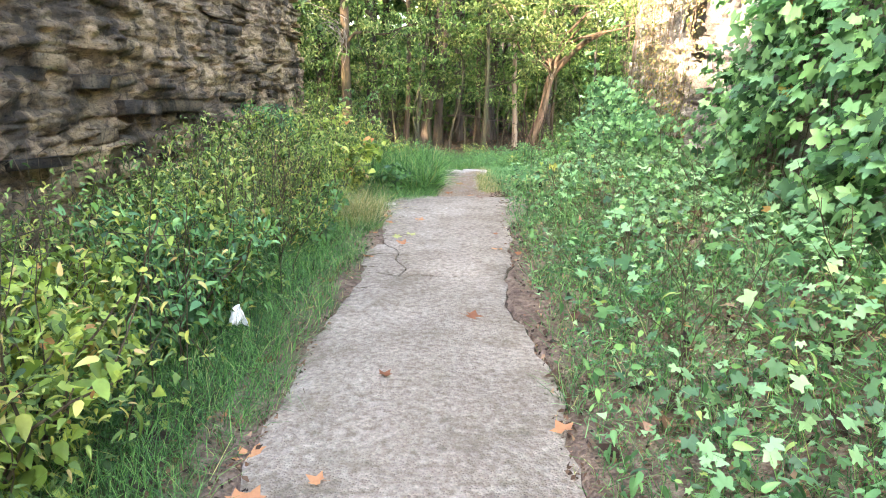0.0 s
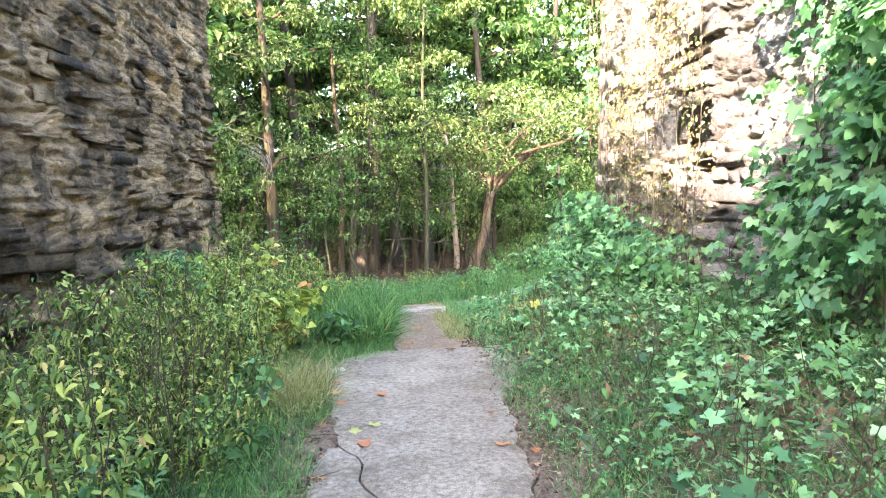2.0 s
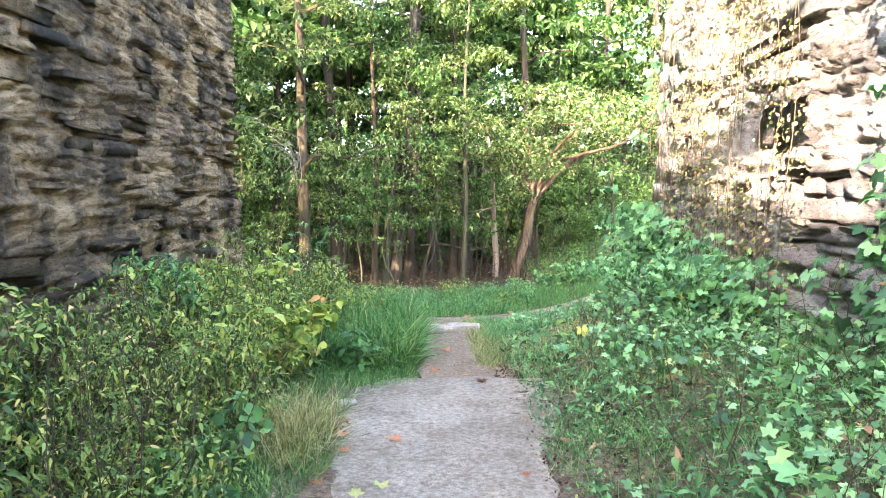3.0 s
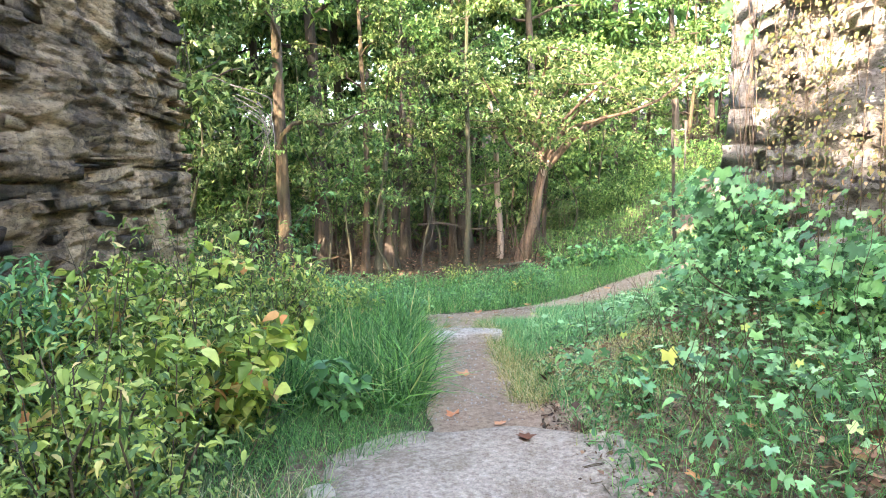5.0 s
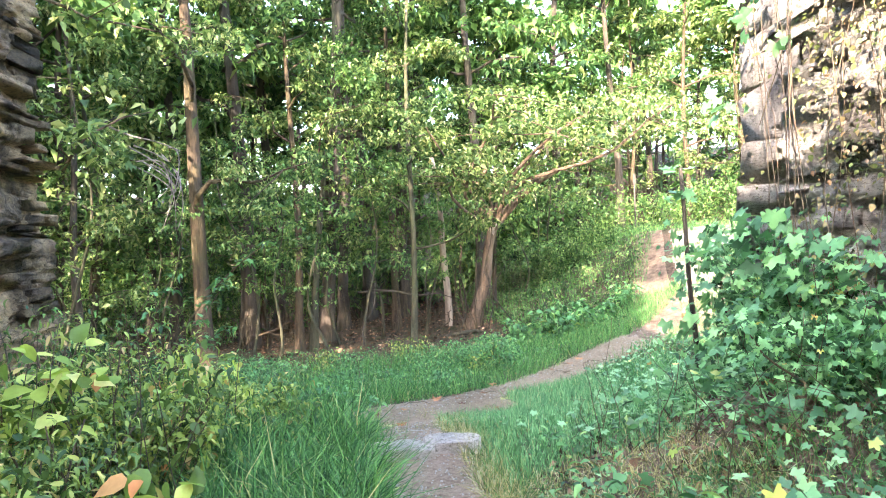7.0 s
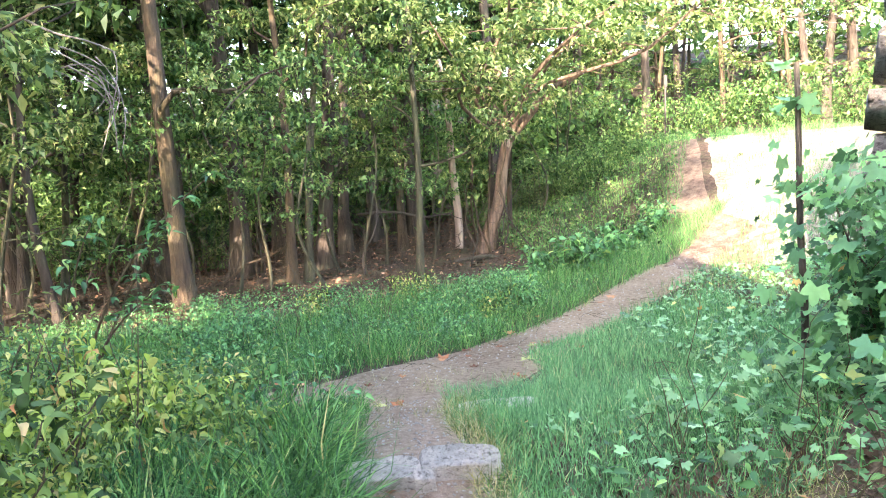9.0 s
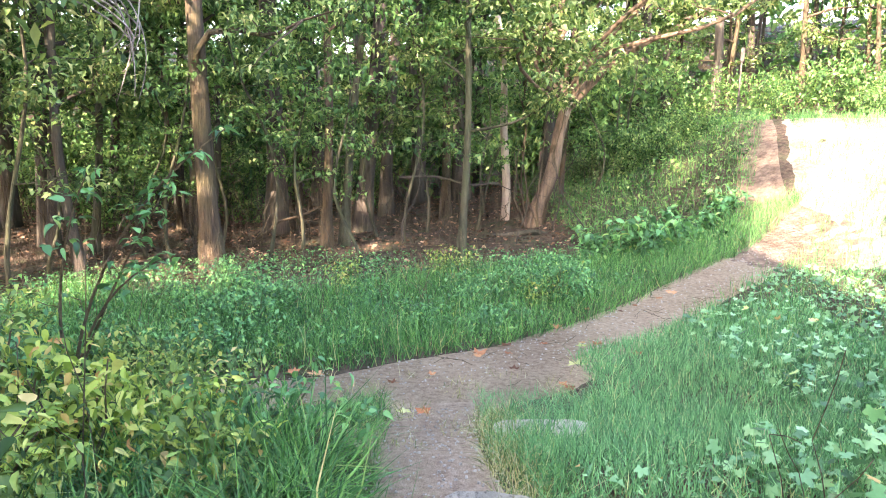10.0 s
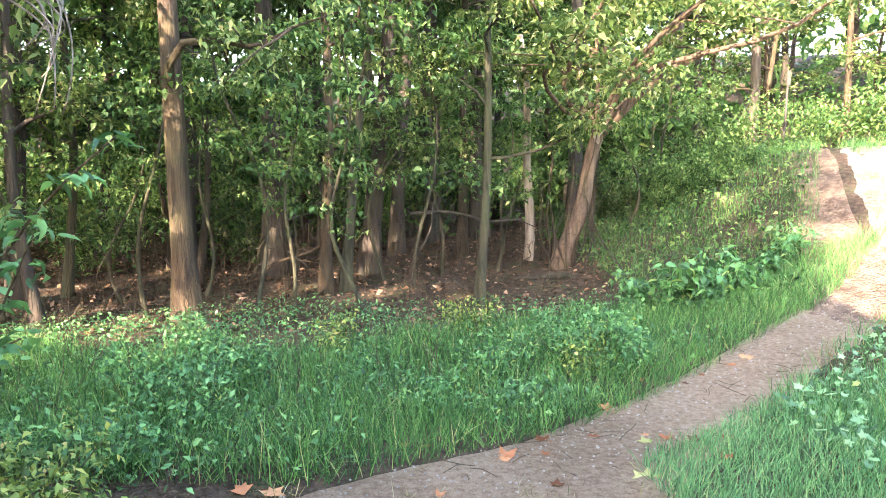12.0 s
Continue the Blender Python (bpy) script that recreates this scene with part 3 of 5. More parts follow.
# ---- the two ruined walls ----
def rock(seed, n=3):
    """A rough block of unit size with chipped corners."""
    rng = np.random.default_rng(seed)
    bm = bmesh.new()
    bmesh.ops.create_cube(bm, size=1.0)
    bmesh.ops.bevel(bm, geom=bm.edges[:], offset=0.035, segments=1, affect="EDGES")
    for v in bm.verts:
        v.co += Vector(rng.uniform(-0.075, 0.075, 3))
    bmesh.ops.triangulate(bm, faces=bm.faces[:])
    vs = np.array([v.co[:] for v in bm.verts])
    ts = np.array([[v.index for v in f.verts] for f in bm.faces])
    bm.free()
    return vs, ts


ROCKS = [rock(40 + i) for i in range(12)]


def wall_core(name, face, sign, y0, y1, top, deep, label, mat, seed, bulge, flare):
    """The rubble core: thin ragged layers that jut and recede, a broken top and end."""
    rng = np.random.default_rng(seed)
    ys = np.concatenate([np.arange(y0, 3.6, 0.3), np.linspace(3.6, y1, int((y1 - 3.6) / 0.042))])
    nz = int((top + 0.6) / 0.024)
    ny = len(ys)
    Y, Z = np.meshgrid(ys, np.linspace(-0.6, top, nz), indexing="ij")
    table = rng.uniform(-1, 1, (3, 8192))

    def rubble(cy, cz, salt):
        """Broken lumps: each cell of a jittered net has its own depth and falls off to its rim."""
        a, b = Y / cy + 0.4 * np.sin(Z * 2.1), Z / cz + 0.3 * np.sin(Y * 1.7)
        best, val = np.full(Y.shape, 9.0), np.zeros(Y.shape)
        for di in (-1, 0, 1):
            for dj in (-1, 0, 1):
                ia, ib = np.floor(a).astype(int) + di, np.floor(b).astype(int) + dj
                k = (ia * 157 + ib * 1013 + salt) % 8192
                d = np.hypot(a - ia - 0.5 - 0.4 * table[0][k], b - ib - 0.5 - 0.4 * table[1][k])
                near = d < best
                best, val = np.where(near, d, best), np.where(near, table[2][k], val)
        return val - 0.9 * np.clip(best - 0.25, 0, 1)

    layer = np.cumsum(rng.random(nz) < 0.3)
    jut = 0.028 * rubble(0.9, 0.12, 5) + 0.02 * rubble(0.36, 0.05, 77) + 0.012 * rubble(0.14, 0.035, 31) + 0.02 * rng.normal(0, 1, nz)[layer % nz][None] * np.sin(Y * 1.3 + layer[None] * 2.1) + 0.006 * rng.normal(0, 1, (ny, nz))
    X = face + sign * (0.02 + flare * ease(y1 - 1.5, y1, Y) + 0.03 * (Z - 1) - 0.07 * ripple(Y * 0.9, Z * 1.2) - np.clip(jut, -0.14, 0.12) - bulge * ease(2.6, 4.6, Z) * (0.5 + 0.5 * np.sin(Y * 0.7)))
    edge = ease(y1 - 0.5, y1, Y)
    Y = Y + edge * (0.08 * table[0][(layer[None] * 17) % 8192] - 0.035 * Z)
    Zt = Z + np.where(Z >= top - 0.01, 0.2 * ripple(Y * 0.9, Y * 0.4), 0)
    s = Soup().add(np.stack([X, Y, Zt], -1).reshape(-1, 3), grid_tris(ny, nz) if sign < 0 else grid_tris(ny, nz)[:, ::-1])
    end, cap = np.stack([X[-1], Y[-1], Zt[-1]], -1), np.stack([X[:, -1], Y[:, -1], Zt[:, -1]], -1)
    for line in (end, cap):
        steps = np.linspace(0, 1, 14)
        m, sheet = len(line), []
        for f in steps:
            row = line.copy()
            row[:, 0] += sign * deep * f
            row[:, 1] += 0.05 * rng.normal(0, 1, m) * (line is end) * (f > 0)
            sheet.append(row)
        s.add(np.concatenate(sheet), grid_tris(14, m))
    return structure(name, s.mesh(name, mat), label, "wall")


def lay_stones(wall, face, sign, y0, y1, z0, top, near, mat, seed, keep, thick=(0.05, 0.2), tilt=0.0, long=1.0, ledges=0.0, inset=0.1):
    """Courses of rough stones in the face; those of the stretch near are parts of their own."""
    rng = np.random.default_rng(seed)
    share = []
    for v, t in ROCKS:
        share.append(raw_mesh("stone", v, t, mat))
    rest, count, z = Soup(), 0, z0
    while z < top:
        ch = rng.uniform(*thick) * (1.5 if rng.random() < 0.12 else 1)
        y = y0 + rng.uniform(-0.2, 0.1)
        row, wave = rng.normal(0, 1) * ledges, rng.uniform(0, 6.3)
        while y < y1:
            ln = long * rng.uniform(0.14, 0.5) * (1.6 if rng.random() < 0.15 else 1) * (0.7 + ch * 2)
            cy, cz = y + ln / 2, z + ch / 2 + 0.03 * math.sin(y * 1.3 + z) + rng.uniform(-0.012, 0.012)
            out = rng.normal(-0.012, 0.024) + (0.05 if rng.random() < 0.05 else 0) + row * (0.6 + 0.6 * math.sin(y * 1.1 + wave))
            if cy + ln / 2 > y1 + 0.12:
                ln = max(0.14, y1 + rng.uniform(-0.05, 0.12) - y)
                cy = y + ln / 2
            y += ln + rng.uniform(0.0, 0.035)
            if not keep(cy, cz, rng):
                continue
            k = int(rng.integers(12))
            size = (0.22, ln * 1.02, ch * rng.uniform(0.8, 1.05))
            cx = face + sign * (inset + (0.13 * float(ease(y1 - 1.5, y1, cy)) if sign > 0 else 0) + 0.03 * (cz - 1) - out)
            rot = Euler((rng.normal(0, 0.08 / long ** 2) + tilt, rng.normal(0, 0.07), rng.normal(0, 0.06)))
            if near[0] <= cy <= near[1] and near[2] <= cz <= near[3] and count < 300:
                ob = new("stone", share[k])
                ob.parent = wall
                ob.matrix_basis = Matrix.LocRotScale((cx, cy, cz), rot, size)
                count += 1
            else:
                m = np.array(Matrix.LocRotScale(None, rot, size).to_3x3())
                rest.add(ROCKS[k][0] @ m.T + (cx, cy, cz), ROCKS[k][1])
        z += ch + rng.uniform(0.0, 0.015)
    return part("stone_facing", rest.mesh("stone_facing", mat), wall)


LEFT_X, RIGHT_X, LEFT_END, RIGHT_END = -2.02, 3.2, 13.15, 12.7
# the unseen stretch behind the start is added for its shade
wall_left = wall_core("wall_left", LEFT_X, -1, -9.0, LEFT_END, 6.0, 1.6, "ruined rubble wall of dark and tan stone with eroded mortar", wall_core_mat, 8, 0.12, 0.0)
lay_stones(wall_left, LEFT_X, -1, -3.0, LEFT_END, -0.3, 5.2, (9.5, 13.2, 0.9, 3.1), wall_stone_mat, 3, lambda y, z, r: r.random() < 0.3 + 0.42 * float(ease(8.5, 12.0, y)) and y > 3, (0.022, 0.12), 0.0, 1.3, 0.02, 0.128)
wall_right = wall_core("wall_right", RIGHT_X, 1, -3.0, RIGHT_END, 5.0, 1.6, "ruined rubble wall of pale stone overgrown with vines", pale_core_mat, 9, 0.1, 0.13)
lay_stones(wall_right, RIGHT_X, 1, -3.0, RIGHT_END, 0.2, 5.1, (7.2, 12.8, 1.0, 3.0), pale_stone_mat, 5, lambda y, z, r: r.random() < (0.75 if y > 11.0 else 0.45) and y > 4, (0.05, 0.24), 0.0, 1.2, 0.012, 0.115)

# large squared blocks at the open end of the pale wall
rng = np.random.default_rng(12)
block_meshes = [raw_mesh("stone", v, t, block_stone_mat) for v, t in ROCKS[:4]]
z = 0.75
while z < 4.6:
    ch, y = rng.uniform(0.22, 0.42), RIGHT_END - 0.03 * z + 0.1
    for k in range(2):
        ln = rng.uniform(0.4, 0.85)
        ob = new("stone", block_meshes[int(rng.integers(4))])
        ob.parent = wall_right
        ob.matrix_basis = Matrix.LocRotScale((RIGHT_X + 0.36 + 0.03 * (z - 1) - rng.uniform(0.0, 0.08), y - ln / 2, z + ch / 2), Euler(rng.normal(0, 0.03, 3)), (0.42, ln, ch * 1.02))
        y -= ln * 0.98
    z += ch + 0.01

# the stones across the path
def boulder(name, at, size, yaw, seed, label, mat, cat="stone"):
    rng = np.random.default_rng(seed)
    bm = bmesh.new()
    bmesh.ops.create_icosphere(bm, subdivisions=3, radius=0.5)
    for v in bm.verts:
        q = v.co.copy()
        flat = Vector((max(-0.37, min(0.37, q.x)), max(-0.33, min(0.33, q.y)), max(-0.25, min(0.25, q.z))))
        v.co = flat * (1 + 0.12 * noise.noise(q * 3 + Vector((seed, 0, 0)))) + 0.025 * noise.noise_vector(q * 7 + Vector((0, seed, 0)))
    me = bpy.data.meshes.new(name)
    bm.to_mesh(me)
    bm.free()
    me.polygons.foreach_set("use_smooth", np.ones(len(me.polygons), dtype=bool))
    me.materials.append(mat)
    ob = new(name, me)
    ob.matrix_basis = Matrix.LocRotScale(at, Euler((0, 0, yaw)), (size[0] * 1.35, size[1] * 1.5, size[2] * 2.0))
    return tagged(ob, label, cat)


def on_ground(x, y, dz=0.0):
    return (x, y, float(height(x, y)) + dz)


boulder("step_stone", on_ground(0.475, 12.32, 0.03), (0.4, 0.24, 0.1), 0.05, 1, "flat grey step stone set across the earth path", step_stone_mat)
boulder("step_stone", on_ground(0.885, 12.38, 0.035), (0.4, 0.24, 0.105), -0.06, 2, "flat grey step stone with a worn top across the path", step_stone_mat)
boulder("step_stone", on_ground(0.69, 12.22, 0.02), (0.1, 0.11, 0.12), 0.2, 3, "small rounded grey stone between two step stones", step_stone_mat)
boulder("step_stone", on_ground(1.27, 13.5, 0.01), (0.52, 0.16, 0.1), 0.02, 4, "long low grey stone half sunk in grass", step_stone_mat)
boulder("step_stone", on_ground(-0.13, 9.0, 0.03), (0.13, 0.12, 0.08), 0.4, 5, "small pale stone at the edge of the concrete", step_stone_mat)


def ledge():
    """The broken edge of the terrace at the top of the trail."""
    s = Soup()
    u, v = np.meshgrid(np.linspace(8.3, 15.0, 60), np.linspace(0, 1, 7), indexing="ij")
    y = 26.7 + 0.25 * (u - 8.3) * -0.5 + 0.12 * ripple(u * 2, u) + 0.5 * np.clip(v - 0.6, 0, 1) * 3 - 0.15 * np.sin(v * 3)
    z = 1.02 + 0.07 * (u - 8.3) + 0.42 * ease(0, 0.6, v) + 0.03 * ripple(u * 4, v * 5) - 0.2
    s.add(np.stack([u, y, z], -1).reshape(-1, 3), grid_tris(60, 7)[:, ::-1])
    return structure("earth_ledge", s.mesh("earth_ledge", soil_mat, True), "eroded dark earth ledge at the top of the bank", "bank")


ledge()

# ---- trees ----
def leaves_round(rng, centres, radii, per, flat=0.36):
    """Points in soft clumps, more of them towards the outside."""
    n = len(centres) * per
    d = rng.normal(0, 1, (n, 3))
    d /= np.linalg.norm(d, axis=1, keepdims=True)
    r = rng.uniform(0.25, 1.0, n) ** 0.6
    c = np.repeat(np.asarray(centres), per, 0)
    rad = np.repeat(np.asarray(radii), per)
    return c + d * (r * rad)[:, None] * (1, 1, flat)


def leaf_soup(rng, template, p, size, up=0.42, spread_=0.45):
    n = len(p)
    rot = turns(rng.uniform(0, 2 * np.pi, n), rng.normal(-up, spread_, n), rng.normal(0, 0.45, n))
    k = rng.uniform(0.6, 1.25, n) * size
    return scatter(template, p, rot, np.stack([k * rng.uniform(0.55, 1.15, n), k, k * rng.uniform(0.3, 2.2, n)], -1))


def tree(base, tall, r0, lean=(0, 0), limbs=7, low=0.3, reach=2.2, per=60, leaf=0.13, bark=None, leaves=None, seed=1, label="", wob=0.12, bend=0.0, twigs=3, clump=0.5, template=None, group="", grow=0.9):
    rng = np.random.default_rng(seed)
    x, y = base
    t = thing("tree", on_ground(x, y, -0.05), label, "tree", group)
    n = 14
    f = np.linspace(0, 1, n)
    pts = curve_pts(rng, (0, 0, 0), (lean[0], lean[1], tall), n, wob)
    pts[:, 0] += bend * f * f
    rad = r0 * (1 - 0.8 * f) + r0 * 0.5 * np.exp(-f * 40)
    part("trunk", raw_mesh("trunk", *tube(pts, rad, 10), bark, True), t)
    centres = []
    for i in range(limbs):
        g = low + (0.97 - low) * (i + rng.uniform(0, 0.8)) / limbs
        k = min(n - 2, int(g * (n - 1)))
        a = pts[k]
        ang = i * 2.4 + rng.uniform(-0.6, 0.6)
        rr = reach * rng.uniform(0.6, 1.1) * (1.15 - 0.5 * g)
        b = a + np.array((math.cos(ang) * rr, math.sin(ang) * rr, rng.uniform(0.1, 0.7) * rr))
        lp = curve_pts(rng, a, b, 8, 0.1 * rr, 0.12 * rr)
        s = Soup().add(*tube(lp, rad[k] * 0.5 * np.linspace(1, 0.15, 8), 5))
        loose = []
        for j in range(twigs):
            q = lp[int(rng.integers(3, 8))]
            e = q + rng.normal(0, 1, 3) * (0.5, 0.5, 0.3) * rr * 0.6
            one = tube(curve_pts(rng, q, e, 5, 0.05), rad[k] * 0.16 * np.linspace(1, 0.3, 5), 4)
            loose.append(one) if not group else s.add(*one)
            centres += [e, 0.5 * (q + e)]
        centres += [lp[-1], lp[5], lp[3]]
        limb = part("limb", s.mesh("limb", bark, True), t)
        for one in loose:
            part("twig", raw_mesh("twig", *one, bark, True), limb)
    centres.append(pts[-1])
    p = leaves_round(rng, centres, rng.uniform(0.35, 1.25, len(centres)) * clump * 0.8, per)
    part("crown", raw_mesh("crown", *leaf_soup(rng, template or SIMPLE, p, leaf * (1 + grow * ease(0.5, 0.75, p[:, 2] / tall))), leaves), t)
    return t


def bush(base, wide, tall, leaf, per, leaves, bark, seed, name, label, category="bush", template=None, stems=7, group="", dz=-0.03, upright=0.4):
    rng = np.random.default_rng(seed)
    t = thing(name, on_ground(*base, dz), label, category, group)
    centres = []
    for i in range(stems):
        a = rng.uniform(-0.12, 0.12, 2) * wide
        ang, rr = rng.uniform(0, 6.28), wide * rng.uniform(0.1, 0.5)
        b = (a[0] + math.cos(ang) * rr, a[1] + math.sin(ang) * rr, tall * rng.uniform(0.55, 1.0))
        pts = curve_pts(rng, (a[0], a[1], 0), b, 7, 0.05 * tall, 0.05 * tall)
        part("stem", raw_mesh("stem", *tube(pts, 0.007 * np.linspace(1, 0.4, 7) * (1 + tall * 0.4), 4), bark), t)
        centres += [pts[k] + rng.normal(0, 0.07 * wide, 3) for k in (2, 3, 4, 5, 6)]
    p = leaves_round(rng, centres, rng.uniform(0.6, 1.2, len(centres)) * wide * 0.22, per, 0.8)
    p = p[p[:, 2] > 0.02]
    part("leaves", raw_mesh("leaves", *leaf_soup(rng, template or HEART, p, leaf, upright, 0.55), leaves), t)
    return t


tree((-2.3, 19.4), 12, 0.14, (-0.25, 0.1), 10, 0.24, 2.2, 70, 0.1, bark_mat, crown_mat, 11, "straight brown tree trunk with rough bark and leafy crown", 0.05, template=FOLDED, grow=0.3)
tree((1.22, 20.6), 9, 0.065, (0.3, 0.2), 11, 0.27, 1.7, 70, 0.1, bark_green_mat, crown_mat, 12, "slender greenish tree with a thin straight trunk", 0.06, template=FOLDED, grow=0.3)
tree((-0.95, 21.1), 9, 0.085, (-0.3, 0.3), 7, 0.35, 1.9, 70, 0.1, bark_mat, crown_mat, 13, "young tree with a shaded brown trunk beside its twin", 0.08, template=FOLDED, grow=0.3)
tree((-0.7, 21.35), 9, 0.08, (0.7, 0.3), 7, 0.35, 1.9, 70, 0.1, bark_green_mat, crown_dark_mat, 14, "young leaning tree beside its twin at the wood's edge", 0.08, template=FOLDED, grow=0.3)
tree((-0.55, 23.2), 12, 0.17, (0.6, 0.5), 8, 0.35, 2.4, 70, 0.1, bark_dark_mat, crown_dark_mat, 15, "thick dark tree trunk in the shade of the wood", 0.12, template=FOLDED, grow=0.3)
tree((-4.24, 19.7), 8, 0.08, (-0.3, 0.2), 8, 0.3, 1.8, 70, 0.1, bark_dark_mat, crown_mat, 16, "thin dark tree at the edge of the clearing", 0.1, template=FOLDED, grow=0.3)
tree((1.15, 25.5), 11, 0.11, (-0.1, 0.2), 7, 0.45, 2.0, 70, 0.1, bark_mat, crown_mat, 17, "straight reddish brown tree trunk deep in the wood", 0.05, template=FOLDED, grow=0.3)


def leaning_tree():
    """The forked tree with pinkish bark that leans out over the bank."""
    rng = np.random.default_rng(21)
    t = thing("tree", on_ground(2.75, 23.1, -0.05), "forked leaning tree with pinkish bark and a long bare limb", "tree")
    trunk = curve_pts(rng, (0, 0, 0), (0.5, 0.05, 2.3), 10, 0.05)
    part("trunk", raw_mesh("trunk", *tube(trunk, 0.15 - 0.045 * np.linspace(0, 1, 10) + 0.05 * np.exp(-np.arange(10.0)), 10), bark_pink_mat, True), t)
    centres = []
    for b, r, w in (((0.62, 0.1, 4.6), 0.08, 0.06), ((3.9, -0.5, 5.3), 0.105, 0.05), ((-0.5, -0.2, 4.2), 0.05, 0.1), ((1.5, 0.6, 5.8), 0.05, 0.1), ((1.6, -1.5, 5.0), 0.05, 0.1), ((0.2, -3.4, 4.9), 0.05, 0.12), ((2.0, -3.6, 4.7), 0.05, 0.12), ((3.4, -3.0, 5.0), 0.05, 0.12), ((-1.4, -3.0, 4.5), 0.04, 0.12)):
        lp = curve_pts(rng, trunk[-1] - (0, 0, 0.05), b, 10, w * 2.4, 0.35)
        s = Soup().add(*tube(lp, r * np.linspace(1, 0.35, 10), 8))
        for j in range(6):
            q = lp[int(rng.integers(5, 10))]
            e = q + rng.normal(0, 1, 3) * (0.9, 0.9, 0.3)
            s.add(*tube(curve_pts(rng, q, e, 5, 0.05, 0.15), r * 0.3 * np.linspace(1, 0.3, 5), 4))
            centres += [e, 0.5 * (q + e)]
        part("limb", s.mesh("limb", bark_pink_mat, True), t)
        centres.append(lp[-1])
    for i in range(9):
        a, h_ = rng.uniform(0, 6.28), rng.uniform(1.0, 2.9)
        foot = np.array((0.22 * math.cos(a), 0.22 * math.sin(a), 0))
        part("shoot", raw_mesh("shoot", *tube(curve_pts(rng, foot, foot * rng.uniform(1.2, 3.0) + (rng.uniform(-0.3, 0.3), 0, h_), 8, 0.07), 0.022 * np.linspace(1, 0.35, 8), 5), bark_mat, True), t)
    part("stub", raw_mesh("stub", *tube(curve_pts(rng, trunk[-2], trunk[-2] + (0.16, -0.22, 0.42), 5, 0.02), 0.085 * np.linspace(1, 0.6, 5), 8), bark_pale_mat, True), t, "pale broken stub of a limb")
    p = leaves_round(rng, centres, rng.uniform(0.4, 0.75, len(centres)), 80, 0.28)
    part("crown", raw_mesh("crown", *leaf_soup(rng, FOLDED, p, 0.135, 0.3, 0.4), crown_mat), t)


bark_pink_mat = bark_material("bark_pink", (0.05, 0.034, 0.023), (0.23, 0.155, 0.1), 13.0, mossy=0.1)
leaning_tree()


def snag(base, tall, r, lean, mat, seed, label):
    rng = np.random.default_rng(seed)
    t = thing("dead_tree", on_ground(*base, -0.05), label, "dead tree")
    pts = curve_pts(rng, (0, 0, 0), (*lean, tall), 10, 0.06)
    part("trunk", raw_mesh("trunk", *tube(pts, r * np.linspace(1.2, 0.7, 10), 8), mat, True), t)
    part("branch", raw_mesh("branch", *tube(curve_pts(rng, pts[8], pts[8] + (-0.4, 0, 0.15), 5, 0.03), r * 0.5 * np.linspace(1, 0.4, 5), 6), mat, True), t)


snag((2.35, 24.2), 4.1, 0.08, (-0.25, 0), bark_pale_mat, 31, "pale dead trunk with a broken top")
snag((-3.4, 23.0), 3.4, 0.06, (0.5, 0), bark_dark_mat, 32, "thin dark dead stem leaning in the wood")
snag((3.6, 24.5), 4.5, 0.05, (0.2, 0.1), bark_mat, 33, "thin bare brown stem in the undergrowth")

# saplings along the edge of the wood
for i, (x, y, h_, mt) in enumerate(((-5.4, 19.2, 4.2, crown_dark_mat), (-3.3, 20.6, 4.8, crown_dark_mat), (-1.7, 20.2, 4.4, crown_mat), (0.3, 21.6, 5.0, crown_dark_mat), (2.0, 25.6, 4.6, crown_dark_mat),
                                     (-0.2, 19.6, 4.0, crown_dark_mat), (-4.6, 17.2, 5.0, crown_dark_mat), (-3.4, 16.6, 4.4, crown_mat), (5.4, 27.0, 4.5, crown_dark_mat), (6.0, 27.6, 5.0, crown_mat), (-6.6, 21.0, 5.5, crown_mat), (-1.2, 19.9, 3.2, crown_dark_mat), (-2.9, 21.8, 3.4, crown_dark_mat), (0.7, 22.8, 3.6, crown_dark_mat), (1.7, 23.4, 3.4, crown_dark_mat), (-0.2, 22.4, 3.0, crown_mat), (-4.0, 21.4, 3.2, crown_dark_mat), (-5.0, 20.2, 3.0, crown_dark_mat), (3.3, 23.9, 3.2, crown_dark_mat), (-1.9, 23.6, 3.8, crown_dark_mat), (4.3, 24.8, 3.0, crown_dark_mat))):
    tree((x, y), h_, 0.03, (0.4 * math.sin(i * 2.1), -0.3), 9, 0.42, 1.3, 20, 0.085, bark_green_mat, mt, 130 + i, "thin sapling with sparse layered leaves at the wood's edge", 0.2, 0, 2, 0.4, FOLDED, "saplings", 0.3)

# the wood behind
rng = np.random.default_rng(77)
protos = []
for i, (h_, r_, low_, lf, mt, bk, lab) in enumerate((
        (12, 0.12, 0.25, 0.15, crown_mat, bark_dark_mat, "tall forest tree with a dark trunk and green crown"),
        (10, 0.08, 0.2, 0.14, crown_mat, bark_mat, "slim forest tree with a brown trunk and green crown"),
        (13, 0.16, 0.3, 0.16, crown_dark_mat, bark_dark_mat, "large dark forest tree with a dense crown"),
        (8, 0.06, 0.18, 0.14, crown_dark_mat, bark_green_mat, "thin understory tree with sparse dark leaves"))):
    protos.append(tree((-7 + 4.4 * i, 27 + i), h_, r_, (0.3, 0.2), 10, low_, 2.6, 26, lf * 1.1, bk, mt, 50 + i, lab, 0.15, 0, 2, 0.75, None, "trees of the wood", 1.6))
spots = []
for k in range(600):
    x, y = rng.uniform(-24, 26), rng.uniform(21.5, 50)
    if len(spots) < 76 and (x < 4 or y > 28.5 or x > 15) and not (5 < x < 17 and y < 30) and all((x - a) ** 2 + (y - b) ** 2 > 3.0 for a, b in spots):
        spots.append((x, y))
